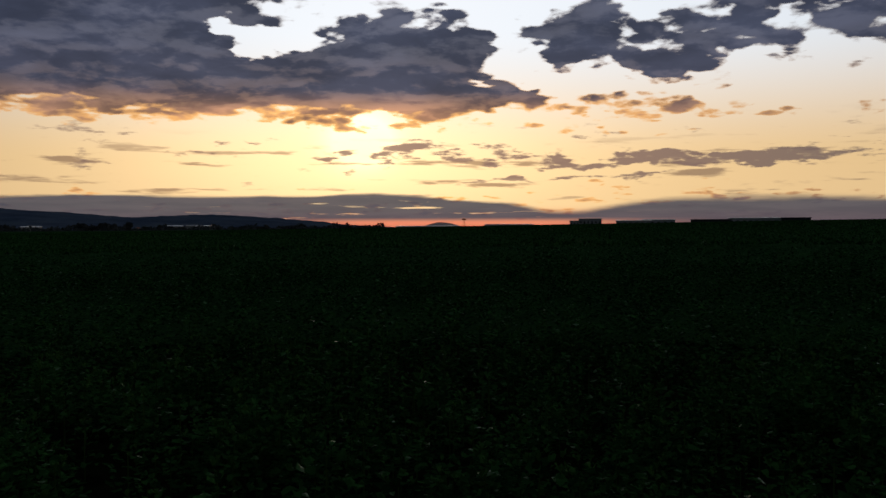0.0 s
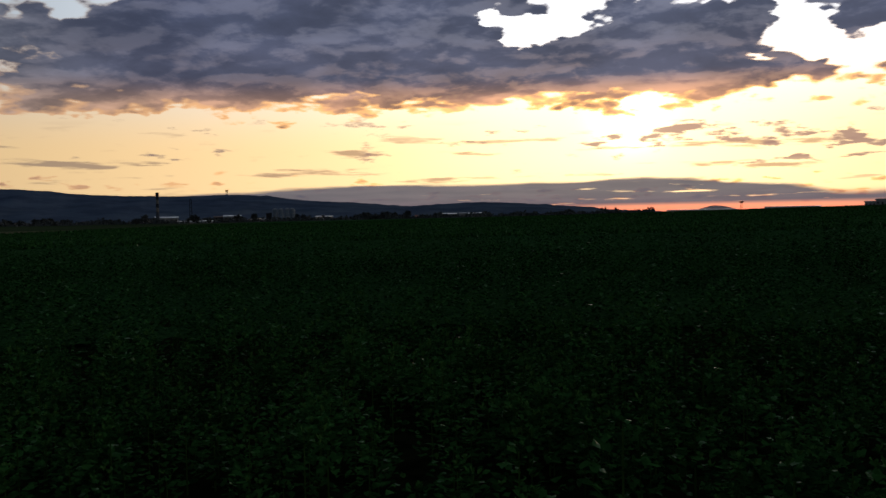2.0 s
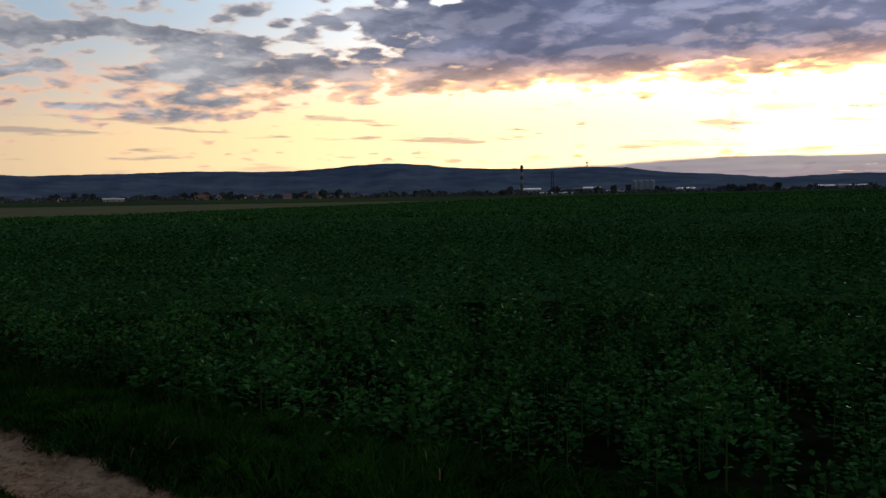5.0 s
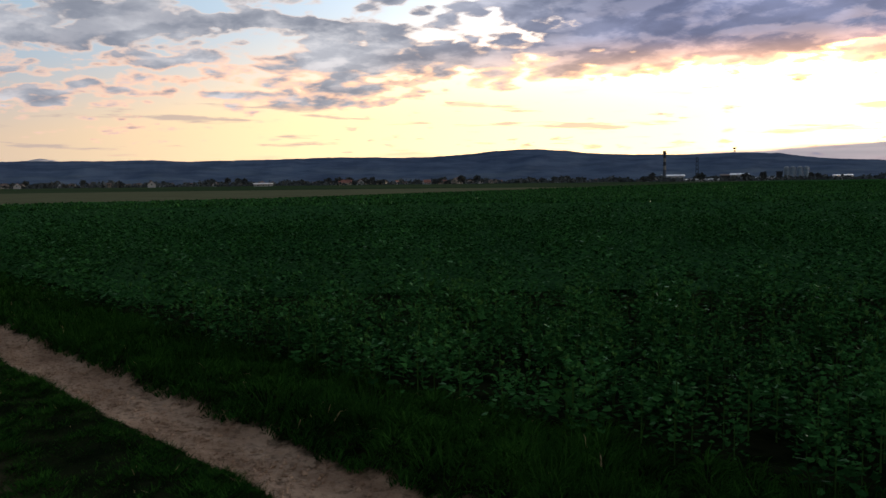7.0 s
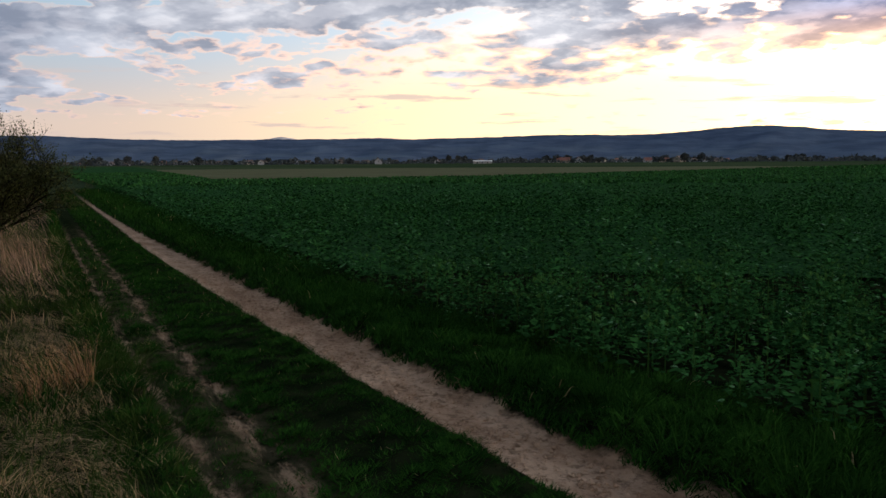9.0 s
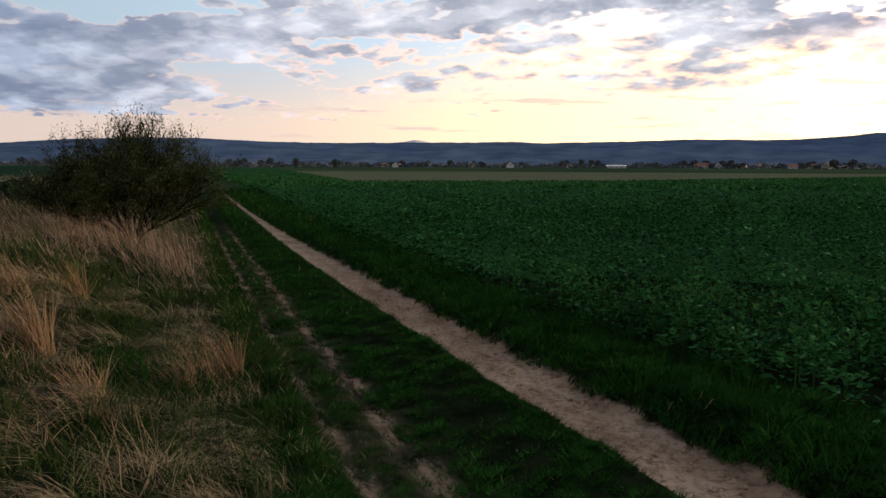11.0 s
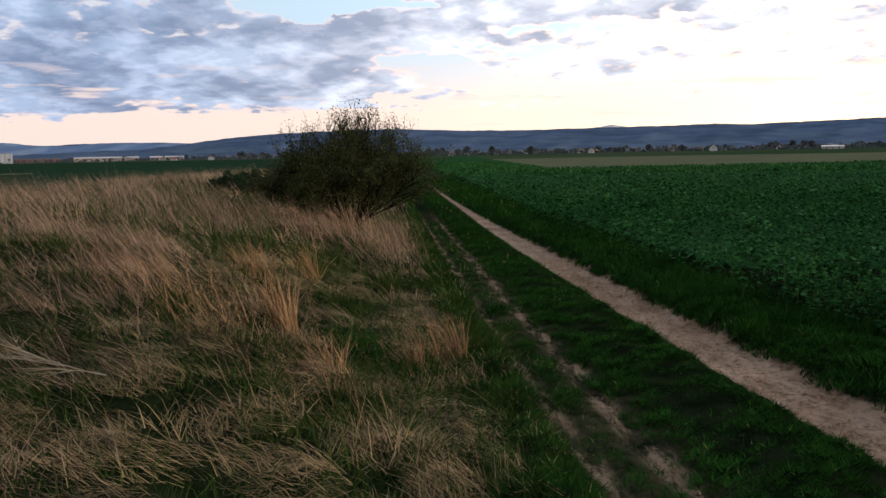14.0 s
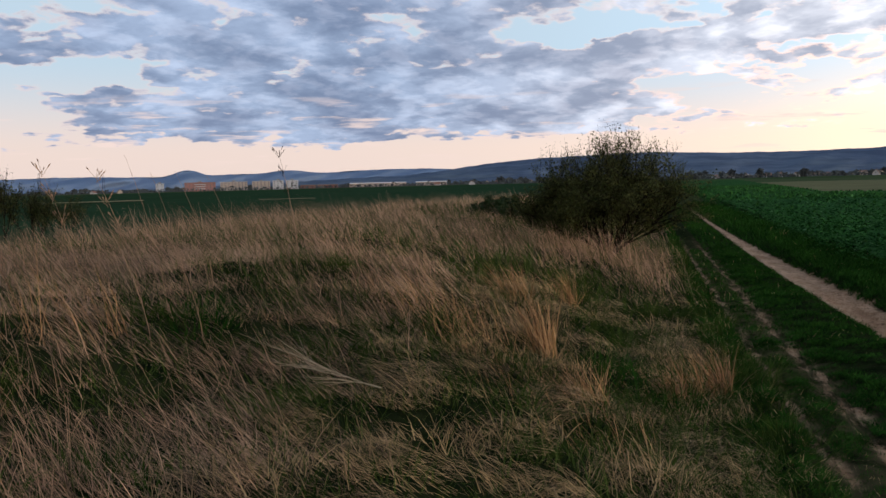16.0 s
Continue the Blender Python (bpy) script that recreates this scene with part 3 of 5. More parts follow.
def plant_template(r, leaves, tall):
    """A bushy young rape plant: a short stem hidden under a head of wavy leaves, with a few bud tufts on top.
    Returns points, triangles, material index."""
    V, F, I = [], [], []

    def put(v, f, i):
        F.append(f + sum(len(a) for a in V))
        V.append(v)
        I.append(np.full(len(f), i))

    ring = np.array([(0.006, 0, 0), (-0.003, 0.0055, 0), (-0.003, -0.0055, 0)])
    put(np.concatenate([ring, ring * 0.5 + (0, 0, tall * 0.9)]), np.array([(0, 1, 4), (0, 4, 3), (1, 2, 5), (1, 5, 4), (2, 0, 3), (2, 3, 5)]), 1)
    spots, turns, h = dome(r, leaves, 0.165, tall)
    for k in range(leaves):
        size = (0.064 - 0.026 * h[k]) * r.uniform(0.6, 1.4)
        put(leaf_shape(r, size, size * r.uniform(0.65, 1.0), turns[k] + r.normal(0, 0.5), r.uniform(0.0, 0.9) + 0.3 * h[k], spots[k] * (0.75, 0.75, 1)), LEAF_TRIS, 0)
    for _ in range(r.integers(1, 4)):
        at = np.array((r.normal(0, 0.05), r.normal(0, 0.05), tall * r.uniform(0.92, 1.10)))
        for k in range(4):
            size = r.uniform(0.030, 0.055)
            put(leaf_shape(r, size, size * 0.45, k * 1.6 + r.uniform(-0.3, 0.3), r.uniform(0.9, 1.5), at), LEAF_TRIS, 2)
    return np.concatenate(V), np.concatenate(F), np.concatenate(I)


def clump_template(r, leaves, size, tall):
    """A coarser plant for further off: four-sided leaves over the same rounded head."""
    V, F = [], []
    spots, turns, h = dome(r, leaves, 0.18, tall)
    for k in range(leaves):
        turn, tilt = turns[k] + r.normal(0, 0.6), r.uniform(-0.1, 1.0)
        L, w = size * r.uniform(0.7, 1.4), size * r.uniform(0.35, 0.55)
        c, s = math.cos(turn), math.sin(turn)
        x, y, z = spots[k] * (0.8, 0.8, 1)
        up_ = r.normal(0, 0.12, 2) * size
        V.append(np.array([(x, y, z), (x + 0.55 * L * c - w * s, y + 0.55 * L * s + w * c, z + 0.5 * L * tilt + up_[0]), (x + L * c, y + L * s, z + 0.6 * L * tilt), (x + 0.55 * L * c + w * s, y + 0.55 * L * s - w * c, z + 0.5 * L * tilt + up_[1])]))
        F.append(np.array([(0, 1, 2), (0, 2, 3)]) + 4 * k)
    return np.concatenate(V), np.concatenate(F), np.zeros(2 * leaves, int)


def scatter(templates, xs, ys, scale, r, stretch=0.0):
    """All the copies of some templates, joined into arrays."""
    V, F, I, base = [], [], [], 0
    which = r.integers(0, len(templates), len(xs))
    zs = ground_z(xs, ys)
    for k, (tv, tf, ti) in enumerate(templates):
        sel = np.where(which == k)[0]
        if not len(sel):
            continue
        turn, sc = r.uniform(0, 2 * math.pi, len(sel)), scale[sel]
        c, s = np.cos(turn)[:, None], np.sin(turn)[:, None]
        x = (tv[:, 0] * c - tv[:, 1] * s) * sc[:, None] + xs[sel][:, None]
        y = (tv[:, 0] * s + tv[:, 1] * c) * sc[:, None] + ys[sel][:, None]
        z = tv[:, 2] * sc[:, None] * r.uniform(0.85, 1.15, len(sel))[:, None] + zs[sel][:, None]
        V.append(np.stack([x, y, z], -1).reshape(-1, 3))
        F.append((tf[None] + (np.arange(len(sel)) * len(tv))[:, None, None] + base).reshape(-1, 3))
        I.append(np.tile(ti, len(sel)))
        base += len(sel) * len(tv)
    return np.concatenate(V), np.concatenate(F), np.concatenate(I)


def sector_points(r, az0, az1, r0, r1, density):
    n = int(density * radians(az1 - az0) / 2 * (r1 * r1 - r0 * r0))
    a, d = np.radians(r.uniform(az0, az1, n)), np.sqrt(r.uniform(r0 * r0, r1 * r1, n))
    x, y = -d * np.sin(a), d * np.cos(a)
    keep = y > crop_y(x) + 0.10 * wobble(x, x * 0, 0.5, 1.0)
    return x[keep], y[keep]


def joined(parts_):
    V, F, I, base = [], [], [], 0
    for v, f, i in parts_:
        V.append(v), F.append(f + base), I.append(i)
        base += len(v)
    return np.concatenate(V), np.concatenate(F), np.concatenate(I)


def in_crop(x, y):
    """The crop ends on a slanting headland; only a strip of it follows the track further."""
    return ((x > -67 - 0.5 * np.maximum(0, y - 35)) | (y < 11.5 - 0.08 * (x + 67))) & (y > crop_y(x)) & (x > -420)


def far_tops(r, az0, az1, r0, r1, density, size):
    """Leaf tops standing up out of the far canopy."""
    x, y = sector_points(r, az0, az1, r0, r1, density)
    keep = in_crop(x, y)
    x, y = x[keep], y[keep]
    n = len(x)
    a, w, h = r.uniform(0, math.pi, n), size * r.uniform(0.6, 1.4, n), size * r.uniform(0.3, 0.8, n)
    z = ground_z(x, y) + 0.30
    ox, oy, lean = np.cos(a) * w / 2, np.sin(a) * w / 2, r.normal(0, 0.4, n) * h
    V = np.stack([np.stack([x - ox, y - oy, z], 1), np.stack([x + ox, y + oy, z], 1), np.stack([x - np.sin(a) * lean, y + np.cos(a) * lean, z + h], 1)], 1)
    return V.reshape(-1, 3), np.arange(3 * n).reshape(-1, 3), np.zeros(n, int)


fine_plants = [plant_template(rng, 54, rng.uniform(0.31, 0.41)) for _ in range(9)]
mid_plants = [clump_template(rng, 21, 0.060, 0.36) for _ in range(8)]
far_plants = [clump_template(rng, 8, 0.095, 0.36) for _ in range(6)]
x1, y1 = sector_points(rng, -36, 88, 2.8, 12.5, 17)
thinning = rng.uniform(0, 1, len(x1)) < (12.5 - np.hypot(x1, y1)) / 5.0
x1, y1 = x1[thinning], y1[thinning]
x2, y2 = sector_points(rng, -34, 92, 7.5, 31.0, 9.5)
thinning = (rng.uniform(0, 1, len(x2)) < (np.hypot(x2, y2) - 7.5) / 5.5) & (rng.uniform(0, 1, len(x2)) < (31.0 - np.hypot(x2, y2)) / 6.0)
x2, y2 = x2[thinning], y2[thinning]
x3, y3 = sector_points(rng, -32, 92, 23.0, 60.0, 5.0)
thinning = rng.uniform(0, 1, len(x3)) < (np.hypot(x3, y3) - 23.0) / 7.0
x3, y3 = x3[thinning], y3[thinning]


def vigour(x, y):
    return 1.0 + 0.14 * wobble(x, y, 1.6, 6.0) + 0.08 * wobble(x, y, 5.0, 8.0) + 0.30 * wobble(x, y, 0.42, 2.0)


crop = joined([
    scatter(fine_plants, x1, y1, vigour(x1, y1) * rng.uniform(0.8, 1.2, len(x1)), rng),
    scatter(mid_plants, x2, y2, vigour(x2, y2) * rng.uniform(0.8, 1.25, len(x2)), rng),
    scatter(far_plants, x3, y3, vigour(x3, y3) * rng.uniform(0.8, 1.25, len(x3)), rng),
    far_tops(rng, -32, 89, 50.0, 130.0, 5.0, 0.28),
    far_tops(rng, -32, 60, 130.0, 420.0, 0.75, 0.48),
])
tagged(mesh_thing("rapeseed_crop", crop[0], crop[1], [M_LEAF, M_STEM, M_BUD], crop[2]), "dense knee-high dark green rape plants not yet flowering", "crop", kind="stuff")

strip_mesh("crop_canopy", -60, 90, 12, 800, lambda r: 0.04 + 0.33 * smooth(r, 20, 62), M_CANOPY, "dark green rape crop reaching to the horizon", "crop", 0.035, 0.3, 110, lambda x, y: in_crop(x, y) & (y > crop_y(x) + 0.7))
strip_mesh("ploughed_field", 28, 86, 60, 240, 0.06, M_PLOUGH, "bare brown ploughed strip of field", "field", 0.0, 1.0, 30, lambda x, y: ~in_crop(x, y) & (y > 11))
strip_mesh("wheat_field", 92, 152, 15, 760, 0.12, M_WHEAT, "green young wheat field beyond the grassy bank", "field", 0.02, 0.5, 50, lambda x, y: (y < -14.5) & (np.hypot(x, y) < 700))

for a0_, a1_, r0_, r1_ in ((122.8, 129.5, 132, 146), (112.2, 115.8, 105, 110)):
    strip_mesh("stubble_strip", a0_, a1_, r0_, r1_, 0.26, M_STUBBLE, "pale strip of bare stubble in the wheat", "field", 0.0, 0.4, 6)

# ---------------------------------------------------------------- grasses


def blades(r, xs, ys, length, width, lean, lean_dir, spread, droop, zs=None, segs=2):
    """Tapered bent blades: arrays of points and triangles. lean: radians from upright; droop: extra bend at the tip."""
    n = len(xs)
    zs = ground_z(xs, ys) if zs is None else zs
    turn = lean_dir + r.normal(0, spread, n)
    tilt = np.abs(lean + r.normal(0, 0.22, n))
    side = turn + math.pi / 2 + r.normal(0, 0.5, n)
    pts = []
    px, py, pz = xs.copy(), ys.copy(), zs - 0.02
    for k in range(segs + 1):
        f = k / segs
        w = width * (1 - f) ** 0.7 * 0.5
        if k < segs:
            pts += [np.stack([px - np.cos(side) * w, py - np.sin(side) * w, pz], 1), np.stack([px + np.cos(side) * w, py + np.sin(side) * w, pz], 1)]
        else:
            pts += [np.stack([px, py, pz], 1)]
        a = tilt + droop * (f + 0.5 / segs) ** 1.5
        px, py, pz = px + np.sin(a) * np.cos(turn) * length / segs, py + np.sin(a) * np.sin(turn) * length / segs, pz + np.cos(a) * length / segs
    V = np.stack(pts, 1)
    m = V.shape[1]
    tri = []
    for k in range(segs - 1):
        tri += [(2 * k, 2 * k + 1, 2 * k + 3), (2 * k, 2 * k + 3, 2 * k + 2)]
    tri.append((2 * segs - 2, 2 * segs - 1, 2 * segs))
    F = np.array(tri)[None] + (np.arange(n) * m)[:, None, None]
    return V.reshape(-1, 3), F.reshape(-1, 3), np.zeros(F.shape[0] * F.shape[1], int)


def lawn(r, x0, x1, y_lo, y_hi, count):
    x = r.uniform(x0, x1, count)
    return x, y_lo(x) + r.uniform(0, 1, count) * (y_hi(x) - y_lo(x))


def sward(x, y):
    """The lumps into which the turf grows, from 0 in the hollows to about 1."""
    return np.clip(0.5 + 0.55 * wobble(x, y, 0.26, 3.0) + 0.35 * wobble(x, y, 0.11, 7.0) + 0.3 * wobble(x, y, 0.9, 5.0), 0, 1.4)


def along(x0, x1, y_lo, y_hi, per_m, lo, hi, lean, droop, width, lump=0.04, dry=0.006, segs=2):
    """Turf along the track: blades fall outwards from the crowns of the lumps, some of them dead."""
    x, y = lawn(rng, x0, x1, y_lo, y_hi, int(per_m * (x1 - x0)))
    rise = sward(x, y)
    keep = rng.uniform(0, 1, len(x)) < 0.82 + 0.25 * rise
    x, y, rise = x[keep], y[keep], rise[keep]
    n = len(x)
    fall = np.arctan2(rise - sward(x, y + 0.02), rise - sward(x + 0.02, y))
    L = rng.uniform(lo, hi, n) * (0.55 + 0.6 * rise)
    v, f, _ = blades(rng, x, y, L, width * rng.uniform(0.6, 1.3, n), lean, fall, 0.8, droop, zs=ground_z(x, y) + lump * rise, segs=segs)
    straw = rng.uniform(0, 1, n) < dry * np.clip(1 + 2.2 * wobble(x, y, 0.5, 8.0), 0, 4)
    return v, f, np.repeat(straw.astype(int), len(f) // n)


edge_lo, edge_hi = lambda x: track_y(x) + 0.22 - 0.13 * smooth(-x, 12, 28) + 0.05 * wobble(x, 0 * x, 0.35, 2.0), lambda x: crop_y(x) + 0.25 + 0.3 * smooth(-x, 9, 16)
mid_lo, mid_hi = lambda x: rut_y(x) + 0.01 + 0.06 * wobble(x, 0 * x, 0.3, 6.0), lambda x: track_y(x) - 0.27 + 0.13 * smooth(-x, 12, 28) + 0.02 * wobble(x, 0 * x, 0.4, 4.0)
rim_lo, rim_hi = lambda x: 0 * x - 0.35, lambda x: rut_y(x) - 0.42 + 0.03 * wobble(x, 0 * x, 0.3, 1.0)
rib_lo, rib_hi = lambda x: rut_y(x) - 0.33, lambda x: rut_y(x) - 0.05
green = joined([
    along(-9.0, -1.0, edge_lo, edge_hi, 5000, 0.06, 0.15, 0.55, 1.5, 0.0088, 0.09, 0.002),
    along(-20.0, -9.0, edge_lo, edge_hi, 2600, 0.07, 0.17, 0.50, 1.3, 0.010, 0.09, 0.003),
    along(-55.0, -20.0, edge_lo, edge_hi, 420, 0.12, 0.26, 0.4, 1.0, 0.022, 0.08),
    along(-9.0, -1.5, mid_lo, mid_hi, 8200, 0.025, 0.075, 0.7, 1.0, 0.0075, 0.03, 0.003, segs=1),
    along(-20.0, -9.0, mid_lo, mid_hi, 3000, 0.035, 0.09, 0.6, 0.9, 0.009, 0.03, 0.006, segs=1),
    along(-55.0, -20.0, mid_lo, mid_hi, 260, 0.06, 0.13, 0.5, 0.8, 0.022, segs=1),
    along(-1.0, 3.0, edge_lo, edge_hi, 1800, 0.08, 0.19, 0.50, 1.4, 0.012, 0.09, 0.003),
    along(-1.5, 4.0, mid_lo, mid_hi, 1200, 0.04, 0.10, 0.6, 0.9, 0.012, segs=1),
    along(-1.5, 4.0, rib_lo, rib_hi, 250, 0.05, 0.10, 0.5, 0.8, 0.010, segs=1),
    along(-1.5, 4.0, lambda x: 0 * x - 2.6, rim_hi, 1200, 0.05, 0.14, 0.6, 1.0, 0.010, 0.05, 0.05),
    along(-9.0, -1.5, rim_lo, rim_hi, 3600, 0.03, 0.10, 0.65, 1.0, 0.0055, 0.05, 0.05, segs=1),
    along(-9.0, -1.5, rib_lo, rib_hi, 3000, 0.025, 0.07, 0.6, 0.9, 0.0055, 0.02, 0.04, segs=1),
    along(-20.0, -9.0, rib_lo, rib_hi, 500, 0.03, 0.08, 0.5, 0.8, 0.009, 0.02, 0.03, segs=1),
    along(-20.0, -9.0, rim_lo, rim_hi, 1500, 0.04, 0.12, 0.6, 0.9, 0.009, 0.05, 0.05, segs=1),
    along(-55.0, -20.0, rim_lo, rim_hi, 160, 0.08, 0.16, 0.5, 0.8, 0.022, segs=1),
])
tagged(mesh_thing("green_grass", green[0], green[1], [M_GRASS, M_DRY], green[2], smooth=True), "short dark green grass beside and between the wheel tracks", "grass", kind="stuff")

WIND = -math.pi / 2 - 0.25


def bank_points(r, x0, x1, y0, y1, n):
    return r.uniform(x0, x1, n), r.uniform(y0, y1, n)


def tall_share(x, y):
    """How far the tall stalks have taken over from the matted grass."""
    edge = np.interp(x, [-12.0, -8.0, -5.8, -4.0, -2.0, 0.0], [2.7, 2.4, 2.2, 2.0, 1.9, 1.9])
    share = smooth(-y, edge - 0.35, edge + 0.55) + 0.9 * smooth(x, -9.6, -12.0) * smooth(-y, 0.0, 0.7) + 0.20 * wobble(x, y, 1.3, 4.0)
    share = share - 0.28 * np.exp(-(((x + 10.5) / 2.2) ** 2) - ((y + 3.6) / 0.9) ** 2) - 0.4 * np.exp(-(((x + 5.2) / 0.55) ** 2) - ((y + 3.7) / 0.45) ** 2)
    share = share + 0.65 * np.exp(-(((x + 12.8) / 1.4) ** 2) - ((y + 1.2) / 1.0) ** 2)
    return np.clip(share, 0, 1)


def tall_stalks(x0, x1, y0, y1, n, lo, hi, width, segs=3, lean=0.9):
    x, y = bank_points(rng, x0, x1, y0, y1, n)
    tuft = np.clip(0.52 + 0.85 * wobble(x, y, 0.42, 2.0) + 0.35 * wobble(x, y, 1.5, 14.0), 0.06, 1)
    keep = rng.uniform(0, 1, n) < tall_share(x, y) * tuft
    x, y = x[keep], y[keep]
    L = rng.uniform(lo, hi, len(x)) * (1 + 0.22 * wobble(x, y, 1.1, 7.0))
    L = L * (1 - 0.20 * smooth(x, -6.0, -3.5))
    fallen = rng.uniform(0, 1, len(x)) < 0.42
    bend = lean * (1 + 0.25 * wobble(x, y, 1.7, 11.0)) + np.where(fallen, 0.40, 0.0)
    return blades(rng, x, y, L, width * rng.uniform(0.5, 1.5, len(x)), np.minimum(bend, 1.4), WIND + 0.40 * wobble(x, y, 1.4, 1.0), np.where(fallen, 0.75, 0.42), 0.40, segs=segs)


dry = joined([
    tall_stalks(-9.0, 2.5, -9.0, -0.3, 185000, 0.20, 0.56, 0.0037, 2, 1.0),
    tall_stalks(2.5, 9.0, -9.0, -0.3, 9000, 0.3, 0.7, 0.008, 2, 0.9),
    tall_stalks(-19.0, -9.0, -11.0, -0.2, 38000, 0.28, 0.74, 0.0046, 2, 0.70),
    tall_stalks(-45.0, -19.0, -12.0, -0.1, 24000, 0.30, 0.65, 0.010, 2, 0.7),
])
tagged(mesh_thing("tall_dry_grass", dry[0], dry[1], M_STALK), "tall pale brown dead grass leaning in the wind on the bank", "grass", kind="stuff")


def under_grass(x0, x1, y0, y1, n, lo, hi, width, lean, droop, open_only=False):
    x, y = bank_points(rng, x0, x1, y0, y1, n)
    patch = wobble(x, y, 0.55, 12.0)
    keep = (rng.uniform(0, 1, n) < np.clip(1.15 - tall_share(x, y), 0.1, 1) * (0.6 + 0.6 * patch)) if open_only else (rng.uniform(0, 1, n) < 0.65 - 0.55 * patch)
    x, y, patch = x[keep], y[keep], patch[keep]
    n = len(x)
    L = rng.uniform(lo, hi, n)
    heading = WIND + 1.5 * wobble(x, y, 0.55, 6.0) + 0.6 * wobble(x, y, 0.2, 2.0) if open_only else rng.uniform(0, 6.28, n)
    return blades(rng, x, y, L, width * rng.uniform(0.5, 1.3, n), lean, heading, 0.35, droop, zs=ground_z(x, y) + (0.05 * np.clip(patch, 0, 1) if open_only else 0.0))


mat_ = joined([
    under_grass(-9.0, 2.0, -7.0, -0.15, 95000, 0.10, 0.30, 0.0044, 1.15, 0.85, True),
    under_grass(-20.0, -9.0, -9.0, -0.15, 26000, 0.15, 0.36, 0.008, 1.0, 0.7, True),
])
tagged(mesh_thing("matted_dry_grass", mat_[0], mat_[1], M_DRY), "flattened straw-coloured dead grass on the bank", "grass", kind="stuff")
fresh = joined([
    under_grass(-9.0, 2.0, -8.0, -0.1, 42000, 0.10, 0.32, 0.0058, 0.6, 0.9),
    under_grass(-22.0, -9.0, -11.0, -0.1, 30000, 0.15, 0.42, 0.011, 0.5, 0.8),
    under_grass(-60.0, -22.0, -14.0, -0.1, 9000, 0.15, 0.40, 0.03, 0.45, 0.8),
])
tagged(mesh_thing("bank_grass", fresh[0], fresh[1], M_OLIVE), "fresh green grass growing through the dead grass", "grass", kind="stuff")

# combed-over tussocks on the near bank


def tussock_mesh(r, n=460, wide=0.40, tall=0.075):
    """A low lump of dead grass, the blades lying along it, combed over to one side, with some fresh blades in it."""
    d, a = np.sqrt(r.uniform(0, 1, n)), r.uniform(0, 6.28, n)
    x, y = d * np.cos(a) * wide, d * np.sin(a) * wide * 0.75
    z = tall * (1 - d * d) * r.uniform(0.55, 1.1, n)
    swirl = WIND + 0.8 * wobble(x, y, 0.22, r.uniform(0, 9)) + r.normal(0, 0.5, n)
    dead = blades(r, x, y, 0.07 + 0.40 * r.uniform(0, 1, n) ** 1.6, 0.0046 * r.uniform(0.4, 1.4, n), 1.22 + 0.25 * r.uniform(0, 1, n), swirl, 0.15, 0.60, zs=z + 0.03, segs=3)
    m = 60
    d, a = wide * np.sqrt(r.uniform(0.2, 1, m)), r.uniform(0, 6.28, m)
    live = blades(r, d * np.cos(a), d * np.sin(a), r.uniform(0.10, 0.24, m), np.full(m, 0.0055), 0.4, r.uniform(0, 6.28, m), 0.3, 0.8, zs=0 * d, segs=3)
    v, f, i = joined([dead, (live[0], live[1], live[2] + 1)])
    return mesh_data("tussock", v, f, [M_DRY, M_OLIVE], i)


def tuft_mesh(r, mat, n=130, wide=0.22):
    """A dense tuft of fresh green blades, lying outwards at its rim."""
    d, a = np.sqrt(r.uniform(0, 1, n)), r.uniform(0, 6.28, n)
    v, f, i = blades(r, d * np.cos(a) * wide, d * np.sin(a) * wide, r.uniform(0.12, 0.30, n), np.full(n, 0.0058), 0.25 + 0.5 * d, a, 0.5, 0.9, zs=0.05 * (1 - d), segs=3)
    return mesh_data("tuft", v, f, [mat], i)


def sheaf_mesh(r, n=140, tall=0.5, wide=0.07, lean=0.45):
    """A standing sheaf of rusty dead grass, blown to one side."""
    d, a = np.sqrt(r.uniform(0, 1, n)), r.uniform(0, 6.28, n)
    v, f, i = blades(r, d * np.cos(a) * wide, d * np.sin(a) * wide, tall * r.uniform(0.5, 1.1, n), 0.0068 * r.uniform(0.5, 1.3, n), lean, np.full(n, WIND), 0.85, 0.6, zs=0 * d, segs=4)
    return mesh_data("sheaf", v, f, [M_RUST], i)


def set_down(name, data, x, y, turn, size, high, label, group):
    t_ = new(name, data)
    t_.matrix_basis = pose(x, y, float(ground_z(x, y)) - 0.01, 0, 0, turn) @ Matrix.Diagonal((size, size, high, 1))
    return tagged(t_, label, "grass", group)


tussock_meshes = [tussock_mesh(rng) for _ in range(9)]
lumps = [(-4.58, -1.55), (-5.41, -1.43), (-4.49, -0.9), (-4.21, -0.55), (-8.86, -1.28), (-7.6, -0.9), (-3.6, -1.0)]
while len(lumps) < 40:
    x = rng.uniform(-9.5, -1.6)
    y = -0.50 - 2.0 * rng.uniform(0, 1)
    if min(math.hypot(x - a, y - b) for a, b in lumps) > 0.48 and math.hypot(x + 6.4, y + 0.9) > 0.5:
        lumps.append((x, y))
for k, (x, y) in enumerate(lumps):
    set_down("grass_tussock", tussock_meshes[k % 9], x, y, rng.normal(0, 40), rng.uniform(0.6, 1.25), rng.uniform(0.6, 1.3), "low lump of combed-over straw-coloured dead grass", "tussocks on the bank")
tuft_meshes = [tuft_mesh(rng, M_OLIVE) for _ in range(5)]
lush_meshes = [tuft_mesh(rng, M_GRASS) for _ in range(5)]
